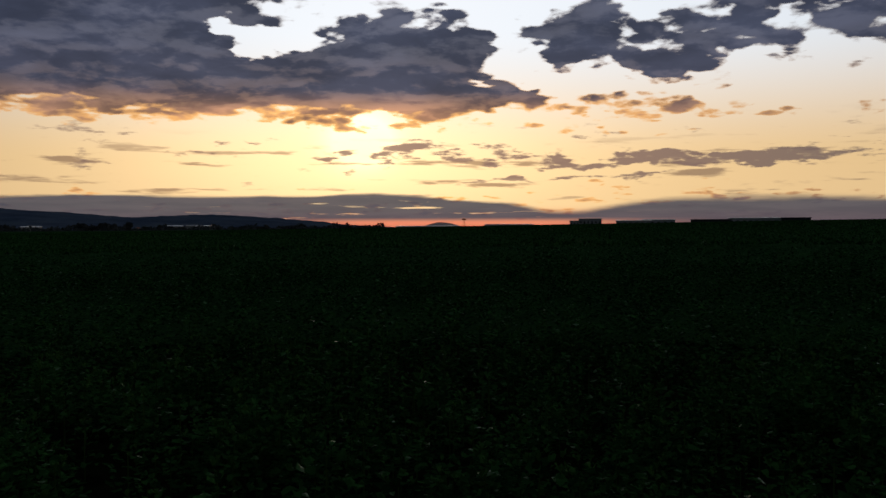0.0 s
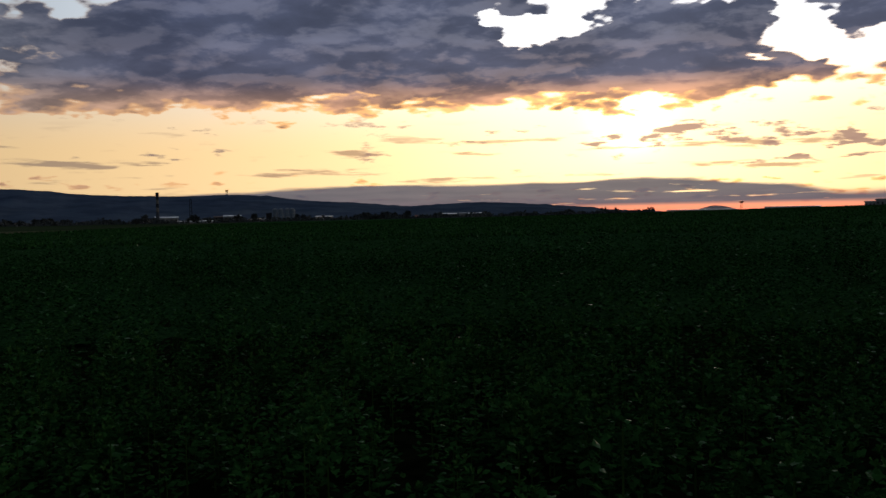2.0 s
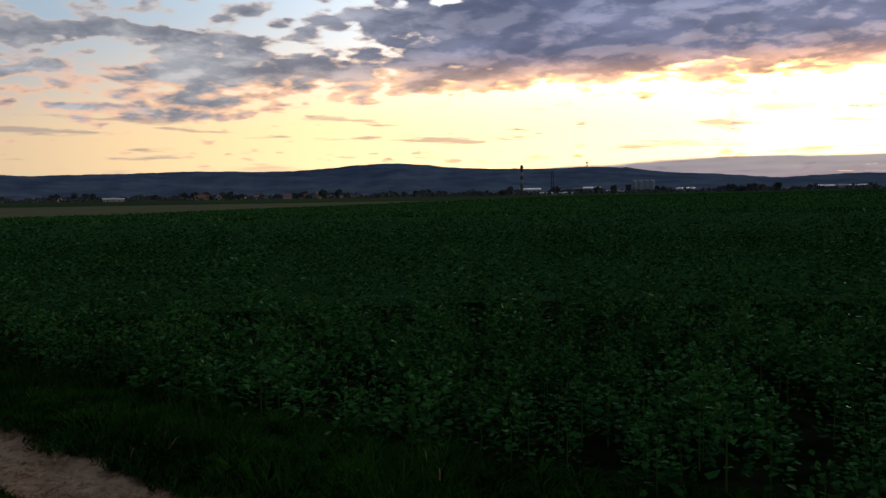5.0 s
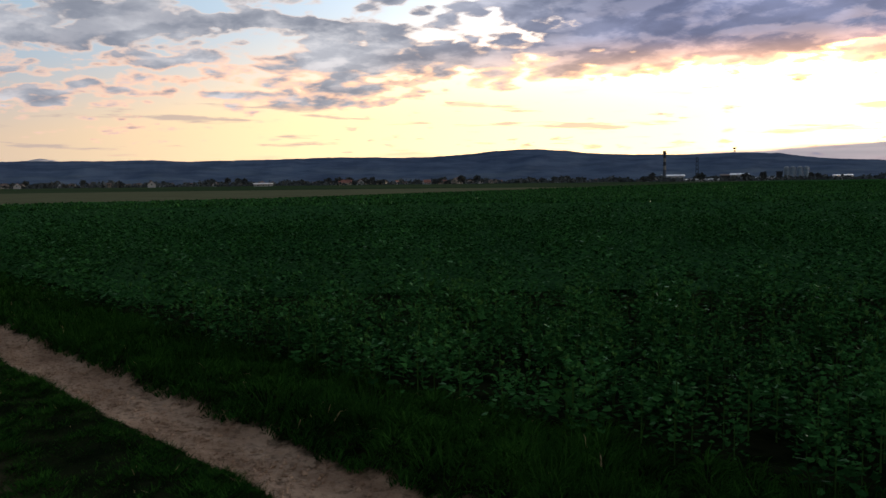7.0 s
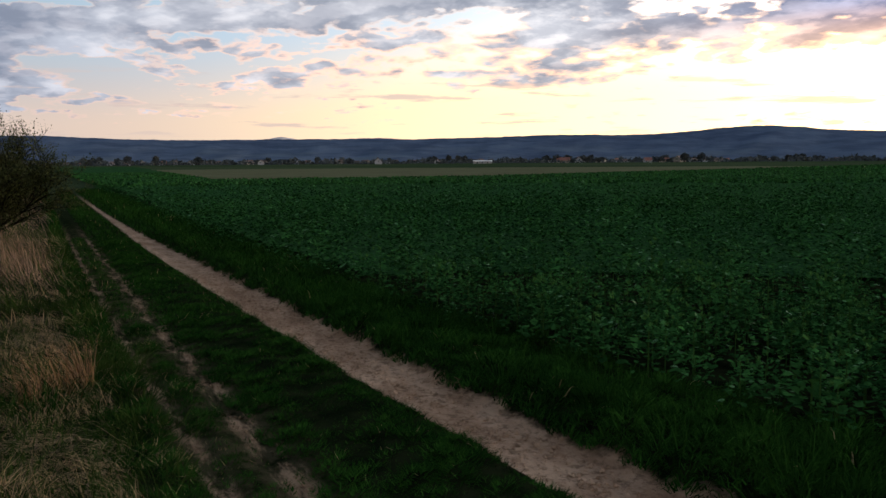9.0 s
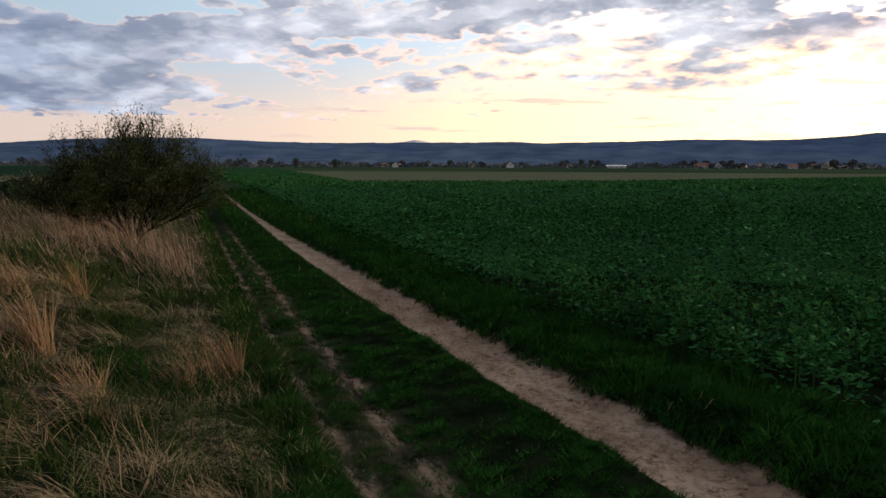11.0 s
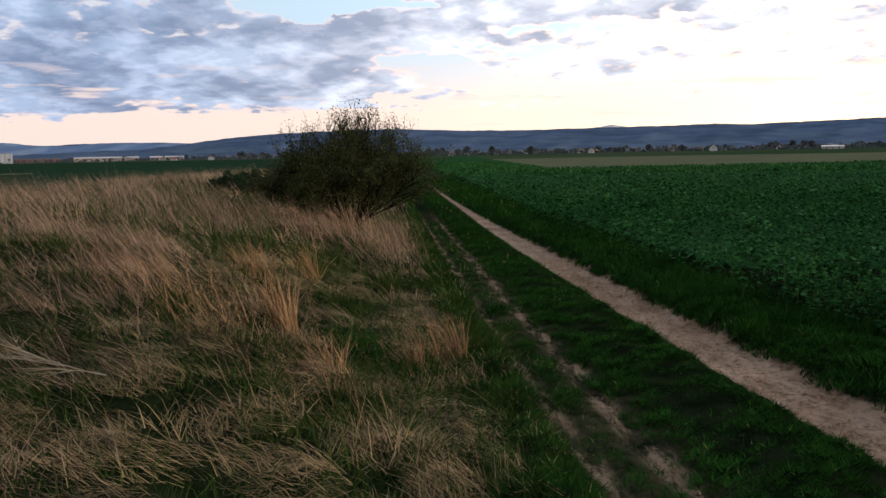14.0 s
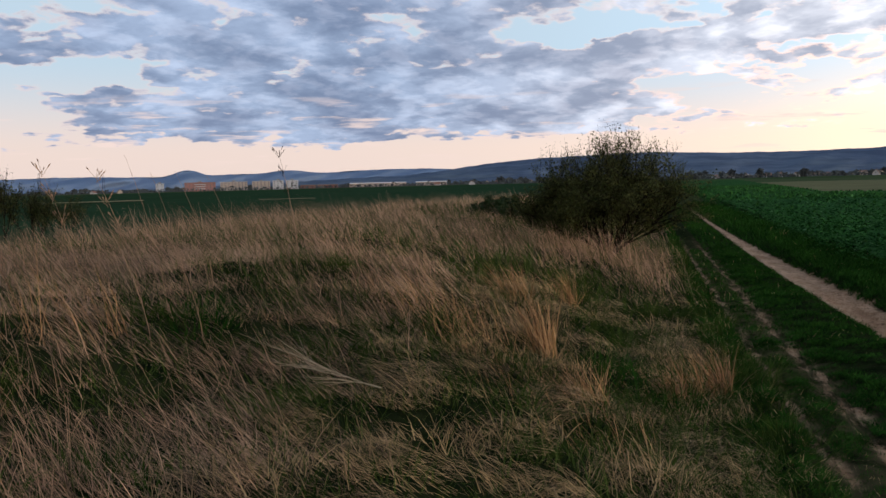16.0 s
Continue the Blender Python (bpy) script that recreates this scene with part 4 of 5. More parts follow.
for k in range(120):
    x = rng.uniform(-10.5, -1.8)
    y = 0.0 - 4.4 * rng.uniform(0, 1) ** 1.5
    set_down("grass_tuft", tuft_meshes[k % 5], x, y, rng.uniform(0, 360), rng.uniform(0.6, 1.4), rng.uniform(0.6, 1.1), "fresh dark green grass tuft among dead grass", "green tufts on the bank")
for k in range(80):
    x = -1.8 - 9.0 * rng.uniform(0, 1) ** 1.2
    y = float(track_y(x)) + 0.42 + (float(crop_y(x)) - float(track_y(x)) - 0.42) * rng.uniform(0, 1)
    set_down("grass_tuft", lush_meshes[k % 5], x, y, rng.uniform(0, 360), rng.uniform(0.5, 1.2), rng.uniform(0.8, 1.3), "lush green grass tuft at the edge of the rape crop", "green tufts along the crop")
for x, y, s_ in ((-6.37, -0.86, 1.9), (-6.75, -1.15, 1.5), (-6.1, -0.65, 1.4), (-6.6, -0.6, 1.3), (-5.3, -3.7, 1.6), (-5.7, -3.9, 1.5)):
    set_down("grass_tuft", lush_meshes[1], x, y, 70 * s_, s_, 1.1, "broad dark green grass tuft in a hollow", "green tufts on the bank")
sheaf_meshes = [sheaf_mesh(rng), sheaf_mesh(rng, 170, 0.46, 0.10, 0.6), sheaf_mesh(rng, 110, 0.5, 0.14, 0.45)]
for k, (x, y, s_) in enumerate(((-6.73, -1.58, 1.25), (-5.85, -1.17, 0.95), (-6.58, -0.45, 1.0), (-6.75, -0.30, 0.9), (-6.45, -0.62, 0.8), (-8.2, -2.0, 1.1), (-9.1, -1.6, 1.0))):
    set_down("grass_sheaf", sheaf_meshes[k % 3], x, y, rng.normal(0, 15), s_, s_, "standing sheaf of rusty dead grass blown to one side", "sheaves on the bank")

# ---------------------------------------------------------------- shrubs


def tube(path, radii, sides=4):
    """A tapered tube along points."""
    V, F = [], []
    for k, (p, r) in enumerate(zip(path, radii)):
        d = Vector(path[min(k + 1, len(path) - 1)]) - Vector(path[max(k - 1, 0)])
        q = d.to_track_quat("Z", "Y") if d.length > 1e-9 else Vector((0, 0, 1)).to_track_quat("Z", "Y")
        for s in range(sides):
            V.append(tuple(Vector(p) + q @ Vector((r * math.cos(6.2832 * s / sides), r * math.sin(6.2832 * s / sides), 0))))
    for k in range(len(path) - 1):
        for s in range(sides):
            a, b = k * sides + s, k * sides + (s + 1) % sides
            F.append((a, b, b + sides, a + sides))
    return V, F


def shrub(name, at, tall, spread, stems, leaves, label, seed, leaf=0.03, dome=0.0, waist=0.0, leaf_mat=None):
    """Many stems from one foot, forked twice, twigs at the ends, small leaves thick below and thin on top."""
    r = random.Random(seed)
    root = new(name)
    root.location = at
    V, F, tips = [], [], []

    def add(path, r0, r1, sides):
        v, f = tube(path, [r0 + (r1 - r0) * k / (len(path) - 1) for k in range(len(path))], sides)
        base = len(V)
        V.extend(v)
        F.extend([tuple(i + base for i in q) for q in f])

    def grow(p, d, length, radius, level):
        path = [tuple(p)]
        n = 5 if level < 2 else 4 if level == 2 else 2
        for k in range(n):
            d = (d + Vector((r.gauss(0, 0.13), r.gauss(0, 0.13), 0.05 + (0.06 if level else 0.0)))).normalized()
            p = p + d * length / n
            path.append(tuple(p))
            if level >= 1:
                tips.append((tuple(p), level))
            if level < 3 and k >= 1:
                for _ in range(2 if level < 2 else r.choice((1, 2))):
                    e = (d + Vector((r.gauss(0, 0.75), r.gauss(0, 0.75), r.gauss(0.12, 0.35)))).normalized()
                    grow(p, e, length * r.uniform(0.35, 0.6), radius * 0.45, level + 1)
        add(path, radius, radius * 0.35, 5 if level == 0 else 3)

    for k in range(stems):
        a = 6.2832 * k / stems * 2.0 + r.uniform(-0.3, 0.3)
        out = (0.12 + 1.25 * (k + 0.5) / stems) * spread
        d = Vector((out * math.cos(a), out * math.sin(a), tall * (0.70 - 0.42 * k / stems))).normalized()
        grow(Vector((0.15 * math.cos(a), 0.15 * math.sin(a), -0.05)), d, math.hypot(out * 0.62, tall * 0.62) * r.uniform(0.75, 1.0), 0.020 * tall / 1.8, 0)
    ext = np.percentile(np.abs(np.array([t[0] for t in tips])), 97.5, axis=0)
    fit_ = np.array([spread / ext[0], spread / ext[1], tall / ext[2]])
    V, tips = np.array(V) * fit_, [(tuple(np.array(t[0]) * fit_), t[1]) for t in tips]
    V[:, 2] *= 1 - dome * np.minimum(1.2, np.hypot(V[:, 0], V[:, 1]) / spread) ** 2
    tips = [((p[0], p[1], p[2] * (1 - dome * min(1.2, math.hypot(p[0], p[1]) / spread) ** 2)), k) for p, k in tips]
    if waist:
        squeeze = lambda z: 0.24 + 0.76 * smooth(z / tall, -0.05, waist)
        V[:, :2] *= squeeze(V[:, 2])[:, None]
        tips = [((p[0] * float(squeeze(p[2])), p[1] * float(squeeze(p[2])), p[2]), k) for p, k in tips]
    mesh_thing("wood", V, F, M_BARK, parent=root)
    g = np.random.default_rng(seed)
    tips = [t for t in tips if t[0][2] > (0.19 if waist else 0.10) * tall]
    P = np.array([t[0] for t in tips])
    weight = np.clip(1.75 - 1.45 * P[:, 2] / tall, 0.24, 1.0)
    pick = g.choice(len(P), leaves, p=weight / weight.sum())
    c = P[pick] + g.normal(0, 0.035, (leaves, 3))
    turn, tilt, size = g.uniform(0, 6.28, leaves), g.uniform(-0.3, 1.2, leaves), leaf * g.uniform(0.6, 1.4, leaves)
    o = np.stack([np.cos(turn) * np.cos(tilt), np.sin(turn) * np.cos(tilt), np.sin(tilt)], 1) * size[:, None]
    w = np.stack([-np.sin(turn), np.cos(turn), 0 * turn], 1) * size[:, None] * 0.32
    LV = np.stack([c, c + o * 0.5 + w, c + o, c + o * 0.5 - w], 1).reshape(-1, 3)
    LF = np.arange(4 * leaves).reshape(-1, 4)
    mesh_thing("foliage", LV, LF, leaf_mat or M_BUSH, parent=root)
    return tagged(root, label, "bush")


bx, by = -14.2, -1.44
shrub("bush", (bx, by, float(ground_z(bx, by))), 1.86, 1.25, 32, 95000, "round bare-topped bush coming into leaf on the bank", 11, 0.033, 0.30, 0.30)

# ---------------------------------------------------------------- buildings across the plain

M_WHITE = plain("white_plaster", (0.30, 0.30, 0.30), 0.8, 0.12, 0.15)
M_CREAM = plain("cream_plaster", (0.26, 0.22, 0.17), 0.8, 0.15, 0.15)
M_FLATWHITE = plain("flats_white", (0.33, 0.33, 0.34), 0.8, 0.1, 0.15)
M_FLATRED = plain("flats_red", (0.21, 0.100, 0.090), 0.8, 0.15, 0.15)
M_FLATPANE = plain("flats_pane", (0.075, 0.082, 0.09), 0.3, 0.1, 0.3)
M_FLATROSE = plain("flats_rose", (0.31, 0.25, 0.215), 0.8, 0.15, 0.15)
M_GREY = plain("grey_cladding", (0.24, 0.26, 0.28), 0.6, 0.2, 0.1)
M_DARKCLAD = plain("dark_cladding", (0.036, 0.040, 0.047), 0.9, 0.2, 0.1)
M_REDROOF = plain("red_tiles", (0.19, 0.080, 0.058), 0.8, 0.25, 0.4)
M_BROWNROOF = plain("brown_tiles", (0.110, 0.075, 0.060), 0.8, 0.25, 0.4)
M_SHEET = plain("pale_sheet_roof", (0.55, 0.57, 0.60), 0.35, 0.08, 0.1, metal=0.3)
M_STEEL = plain("silo_steel", (0.125, 0.175, 0.235), 0.7, 0.25, 0.2)
M_CONCRETE = plain("concrete", (0.17, 0.165, 0.16), 0.9, 0.15, 0.2)
# bluish tint puts distance haze into the lower chimney shaft
M_HAZED_CONCRETE = plain("hazed_concrete", (0.075, 0.085, 0.105), 0.95, 0.2, 0.2)
M_BRICKRED = plain("red_paint", (0.15, 0.058, 0.048), 0.7, 0.15, 0.2)
M_PANE = plain("window_glass", (0.030, 0.036, 0.045), 0.12, 0.1, 0.3)
M_DOOR = plain("door_paint", (0.10, 0.07, 0.05), 0.6, 0.2, 0.5)
# greyed and lightened so the colour holds the haze over distant trees
M_HAZEWOOD = leafy("far_wood", (0.038, 0.046, 0.049), (0.082, 0.088, 0.087), 0.9, sheen=0.0)


def stand(az_deg, dist, turn=0.0, lift=0.0):
    x, y = polar(az_deg, dist)
    return pose(x, y, float(ground_z(x, y)) + lift, 0, 0, az_deg + turn)


def gable_bm(w, d, eave, top):
    """Walls with gables at both ends of the w axis."""
    bm = bmesh.new()
    pts = [(-w / 2, -d / 2, -1.5), (w / 2, -d / 2, -1.5), (w / 2, d / 2, -1.5), (-w / 2, d / 2, -1.5), (-w / 2, -d / 2, eave), (w / 2, -d / 2, eave), (w / 2, d / 2, eave), (-w / 2, d / 2, eave), (-w / 2, 0, top), (w / 2, 0, top)]
    v = [bm.verts.new(p) for p in pts]
    for f in ((0, 1, 5, 4), (2, 3, 7, 6), (3, 0, 4, 8, 7), (1, 2, 6, 9, 5), (4, 5, 9, 8), (6, 7, 8, 9), (0, 3, 2, 1)):
        bm.faces.new([v[i] for i in f])
    return bm


def roof_bm(w, d, eave, top, over=0.5, thick=0.25):
    """Two thick slabs meeting at the ridge."""
    bm = bmesh.new()
    slope = (top - eave) / (d / 2)
    prof = [(-d / 2 - over, eave - over * slope), (0, top), (d / 2 + over, eave - over * slope)]
    ring = [(y, z + 0.02) for y, z in prof] + [(y, z + thick) for y, z in prof[::-1]]
    a = [bm.verts.new((-w / 2 - over, y, z)) for y, z in ring]
    b = [bm.verts.new((w / 2 + over, y, z)) for y, z in ring]
    for k in range(6):
        j = (k + 1) % 6
        bm.faces.new((a[k], a[j], b[j], b[k]))
    for e in (a, b):
        bm.faces.new(e[:3] + e[3:] if e is a else e[::-1])
    return bm


def house(w, d, eave, top, wall, roof):
    h = new("house")
    part("wall", gable_bm(w, d, eave, top), wall, h)
    r = part("roof", roof_bm(w, d, eave, top), roof, h)
    part("chimney", box_bm(w * 0.18, w * 0.18 + 0.7, 0.2, 0.9, top - 1.2, top + 0.9), M_BRICKRED, r)
    for k in range(3):
        x = (k - 1) * w * 0.3
        if k == 1:
            part("door", box_bm(x - 0.55, x + 0.55, -d / 2 - 0.08, -d / 2 + 0.05, -0.1, 2.1), M_DOOR, h)
        else:
            part("window", box_bm(x - 0.7, x + 0.7, -d / 2 - 0.06, -d / 2 + 0.05, 0.9, 2.2), M_PANE, h)
    part("window", box_bm(-w / 2 - 0.06, -w / 2 + 0.05, -0.6, 0.6, eave - 0.3, eave + 1.0), M_PANE, h)
    return tagged(h, category="house", group="village houses")


KINDS = [
    (house(11, 8.5, 3.2, 7.2, M_WHITE, M_REDROOF), "white village house with a red tiled roof"),
    (house(13, 9, 3.4, 7.6, M_CREAM, M_BROWNROOF), "cream village house with a dark brown roof"),
    (house(9.5, 8, 3.0, 6.8, M_WHITE, M_BROWNROOF), "small white house with a steep brown roof"),
    (house(16, 9, 3.2, 6.6, M_CREAM, M_REDROOF), "long ochre farmhouse with a red roof"),
]
pick = random.Random(5)
used = set()


def set_house(kind, az_deg, dist, turn):
    ob, label = KINDS[kind]
    m = stand(az_deg, dist, turn)
    if kind not in used:
        used.add(kind)
        ob.matrix_basis = m @ Matrix.Diagonal((0.78, 0.78, 0.78, 1))
        tagged(ob, label)
        return ob
    return tagged(copy_thing(ob, m @ Matrix.Diagonal((0.8, 0.8, pick.uniform(0.62, 0.85), 1))), label)


for az_deg, kind, dist, turn in ((57.0, 3, 850, 5), (56.0, 0, 860, 95), (54.6, 3, 880, -8), (51.6, 0, 840, 20), (50.6, 3, 850, 0), (49.6, 1, 830, 60), (69.2, 2, 760, 92), (76.8, 2, 820, 80), (65.3, 0, 860, 85)):
    set_house(kind, az_deg, dist, turn)
a_ = 45.5
while a_ < 101:
    a_ += pick.uniform(0.45, 1.3)
    set_house(pick.choice((0, 1, 1, 2, 2)), a_, pick.uniform(860, 1120), pick.uniform(-90, 90))
for a_ in (13.2, 19.6, 20.8, 22.4, 39.2, 40.4, 41.8, 43.0, 44.1, 101.5, 103.8, 124.0, 125.5):
    set_house(pick.choice((0, 1, 2)), a_, pick.uniform(1000, 1250), pick.uniform(-90, 90))


def hall(az0, az1, dist, tall, wall, roof, label, depth=24.0, bays=5, flat=False):
    """A long shed: walls, a low roof with overhang, a row of dark gates."""
    w = dist * radians(abs(az1 - az0))
    h = new("industrial_hall")
    part("wall", box_bm(-w / 2, w / 2, -depth / 2, depth / 2, -2, tall), wall, h)
    rise = 0.5 if flat else tall * 0.22
    part("roof", roof_bm(w, depth, tall, tall + rise, 0.6, 0.5), roof, h)
    for k in range(bays):
        x = -w / 2 + (k + 0.5) * w / bays
        part("gate" if k % 2 else "window", box_bm(x - w / bays * 0.22, x + w / bays * 0.22, -depth / 2 - 0.1, -depth / 2 + 0.1, 0.2 if k % 2 else tall * 0.5, tall * 0.72), M_DARKCLAD if k % 2 else M_PANE, h)
    h.matrix_basis = stand((az0 + az1) / 2, dist)
    return tagged(h, label, "hall", "industrial buildings")


hall(37.5, 36.5, 1050, 4.8, M_WHITE, M_DARKCLAD, "white shed with a dark roof beside the works")
hall(36.3, 34.9, 1120, 6.4, M_GREY, M_SHEET, "grey works hall with a pale sheet roof")
hall(34.9, 32.8, 900, 1.6, M_WHITE, M_SHEET, "low white sheeted store by the works", 14, 6, True)
hall(32.7, 31.9, 1130, 6.2, M_DARKCLAD, M_BROWNROOF, "dark works building with a brown roof")
hall(32.1, 31.0, 1090, 6.8, M_GREY, M_SHEET, "works hall with a gleaming sheet roof")
hall(30.6, 30.05, 1040, 2.6, M_SHEET, M_SHEET, "white ridged store tent", 30, 3)
hall(30.0, 29.5, 1050, 2.8, M_SHEET, M_SHEET, "white ridged store tent", 30, 3)
hall(26.2, 25.1, 1000, 4.2, M_WHITE, M_SHEET, "white store building at the field's end")
hall(17.9, 16.9, 1200, 5.0, M_WHITE, M_SHEET, "white flat-roofed factory block")
hall(16.7, 16.2, 1230, 5.5, M_WHITE, M_GREY, "pale grey factory block on the plain")
hall(16.1, 14.7, 1210, 4.8, M_WHITE, M_SHEET, "white flat-roofed factory block")
hall(3.2, -0.9, 1300, 3.2, M_SHEET, M_SHEET, "long low white glasshouse on the horizon", 30, 12, True)
hall(-2.7, -5.9, 1250, 4.6, M_SHEET, M_SHEET, "long low white glasshouse on the horizon", 30, 10, True)
hall(-8.9, -10.35, 900, 7.6, M_GREY, M_GREY, "tall grey box-shaped factory building", 26, 6, True)
hall(-8.3, -8.9, 890, 5.6, M_GREY, M_GREY, "lower grey wing of the factory", 20, 3, True)
hall(-11.3, -13.5, 980, 6.2, M_GREY, M_SHEET, "grey factory hall on the skyline", 24, 6, True)
hall(-13.0, -15.0, 1010, 7.2, M_GREY, M_SHEET, "grey factory hall on the skyline", 24, 5, True)
hall(-16.0, -18.4, 900, 5.6, M_DARKCLAD, M_DARKCLAD, "low dark shed on the skyline", 24, 6, True)
hall(-18.3, -21.6, 930, 7.0, M_GREY, M_SHEET, "long grey factory hall on the skyline", 30, 9, True)
hall(-21.4, -23.05, 900, 6.4, M_DARKCLAD, M_DARKCLAD, "long dark factory hall on the skyline", 30, 6, True)
hall(62.9, 61.7, 780, 1.9, M_WHITE, M_SHEET, "long low white farm building", 12, 7)
hall(109.6, 105.9, 1250, 5.2, M_FLATROSE, M_SHEET, "long pale warehouse at the edge of town", 30, 10, True)
hall(105.2, 103.2, 1240, 5.0, M_FLATROSE, M_SHEET, "pale warehouse at the edge of town", 26, 7, True)
hall(112.8, 110.4, 1230, 4.4, M_BRICKRED, M_BROWNROOF, "low red-walled row of garages", 16, 8, True)


def striped_stack(az_deg, dist, tall, radius):
    """A tapered round stack in dark and pale bands, tinted with haze low down, with a wider head."""
    s = new("striped_chimney")
    n = 7
    for k in range(n):
        z0, z1 = (-1 if k == 0 else tall * k / n), tall * (k + 1) / n
        r0, r1 = radius * (1.25 - 0.45 * k / n), radius * (1.25 - 0.45 * (k + 1) / n)
        part("band", drum_bm(r0, r1, z0, z1, 14), M_CONCRETE if k in (3, 5) else M_DARKCLAD if k > 3 else M_HAZED_CONCRETE, s)
    part("gallery", drum_bm(radius * 1.5, radius * 1.5, tall, tall + 1.0, 14), M_DARKCLAD, s)
    part("head", drum_bm(radius * 1.05, radius * 1.2, tall + 1.0, tall + 4.0, 14), M_DARKCLAD, s)
    s.matrix_basis = stand(az_deg, dist)
    return tagged(s, "tall dark works chimney with pale bands", "chimney")


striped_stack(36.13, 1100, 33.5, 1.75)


def lattice(name, az_deg, dist, tall, foot, head, label, base=None, drum=True, stout=1.0):
    """A slim lattice mast: four legs, rungs, and a head with aerials."""
    m = new(name)
    for sx, sy in ((1, 1), (1, -1), (-1, 1), (-1, -1)):
        v, f = tube([(sx * foot, sy * foot, -1), (sx * head, sy * head, tall)], [0.28 * stout, 0.20 * stout], 4)
        mesh_thing("leg", v, f, M_DARKCLAD, parent=m)
    n = 6
    for k in range(1, n + 1):
        w = foot + (head - foot) * k / n
        part("brace", box_bm(-w, w, -w, w, tall * k / n - 0.15 * stout, tall * k / n + 0.15 * stout), M_DARKCLAD, m)
    if drum:
        part("aerial_drum", drum_bm(head * 2.2, head * 2.6, tall, tall + tall * 0.18, 12), M_DARKCLAD, m)
    m.matrix_basis = stand(az_deg, dist)
    if base is not None:
        x, y = polar(az_deg, dist)
        m.matrix_basis = pose(x, y, base, 0, 0, az_deg)
    return tagged(m, label, "mast")


lattice("works_tower", 34.12, 1080, 28.0, 1.5, 1.0, "dark slim tower of the works", drum=False, stout=2.2)
lattice("radio_mast", 31.85, 3895, 34.0, 3.2, 2.6, "radio mast with a flared head on the wooded hill", base=1.6 + 3895 * math.tan(radians(1.38)), stout=4.5)
lattice("water_tower", -1.32, 1180, 11.0, 1.2, 1.1, "slim dark tower on the horizon under the sunset")
lattice("pylon", 128.5, 900, 21.0, 1.7, 0.6, "grey lattice power pylon", drum=False)
lattice("pylon", 124.9, 1150, 22.0, 1.7, 0.6, "grey lattice power pylon", drum=False)


def silo(az_deg, dist, tall, radius):
    s = new("grain_silo")
    part("shell", drum_bm(radius, radius, -1, tall, 20), M_STEEL, s)
    part("cone_roof", drum_bm(radius * 1.05, radius * 0.15, tall, tall + radius * 0.5, 20), M_GREY, s)
    for k in range(4):
        part("hoop", drum_bm(radius + 0.12, radius + 0.12, tall * (k + 0.5) / 4, tall * (k + 0.5) / 4 + 0.3, 20), M_GREY, s)
    s.matrix_basis = stand(az_deg, dist)
    return tagged(s, "round ribbed steel grain silo with a conical roof", "silo", "grain silos in a row")


for az_deg in (28.83, 28.45, 28.07, 27.70):
    silo(az_deg, 1080, 14.6, 3.0)
hall(29.4, 29.05, 1090, 9.5, M_DARKCLAD, M_DARKCLAD, "dark elevator building beside the silos", 8, 2, True)


def block(az0, az1, dist, storeys, wall, label, roof=M_GREY):
    """A block of flats: walls, flat roof with a lift hut, a window to each room, balconies on some."""
    w, tall = dist * radians(abs(az1 - az0)), 2.9 * storeys
    b = new("apartment_block")
    part("wall", box_bm(-w / 2, w / 2, -6, 6, -2, tall), wall, b)
    r = part("roof", box_bm(-w / 2 - 0.4, w / 2 + 0.4, -6.4, 6.4, tall, tall + 0.5), roof, b)
    part("lift_hut", box_bm(-1.8, 1.8, -1.5, 2.0, tall + 0.5, tall + 2.4), M_CONCRETE, r)
    n = max(2, int(w / 4.2))
    pane = None
    for s in range(storeys):
        for k in range(n):
            x, z = -w / 2 + (k + 0.5) * w / n, 2.9 * s + 1.0
            if pane is None:
                pane = part("window", box_bm(-0.65, 0.65, -0.07, 0.05, 0, 1.3), M_FLATPANE, b).data
                ob = b.children[-1]
            else:
                ob = new("window", pane)
                ob.parent = b
            ob.location = (x, -6, z)
        if s and n > 4:
            part("balcony", box_bm(-w * 0.18, w * 0.18, -7.2, -6.02, 2.9 * s, 2.9 * s + 0.9), M_FLATWHITE if wall is M_FLATRED else wall, b)
    b.matrix_basis = stand((az0 + az1) / 2, dist)
    return tagged(b, label, "flats", "blocks of flats at the edge of town")


block(121.85, 121.35, 1260, 4, M_FLATWHITE, "small white block of flats")
block(120.1, 118.2, 1220, 4, M_FLATRED, "long red block of flats with a red roof", M_REDROOF)
block(117.9, 116.2, 1240, 4, M_FLATROSE, "cream block of flats")
block(115.9, 114.75, 1230, 4, M_FLATROSE, "cream block of flats")
block(114.6, 113.9, 1200, 4, M_FLATWHITE, "white block of flats")
block(113.75, 112.95, 1200, 4, M_FLATWHITE, "white block of flats")

# ---------------------------------------------------------------- far trees


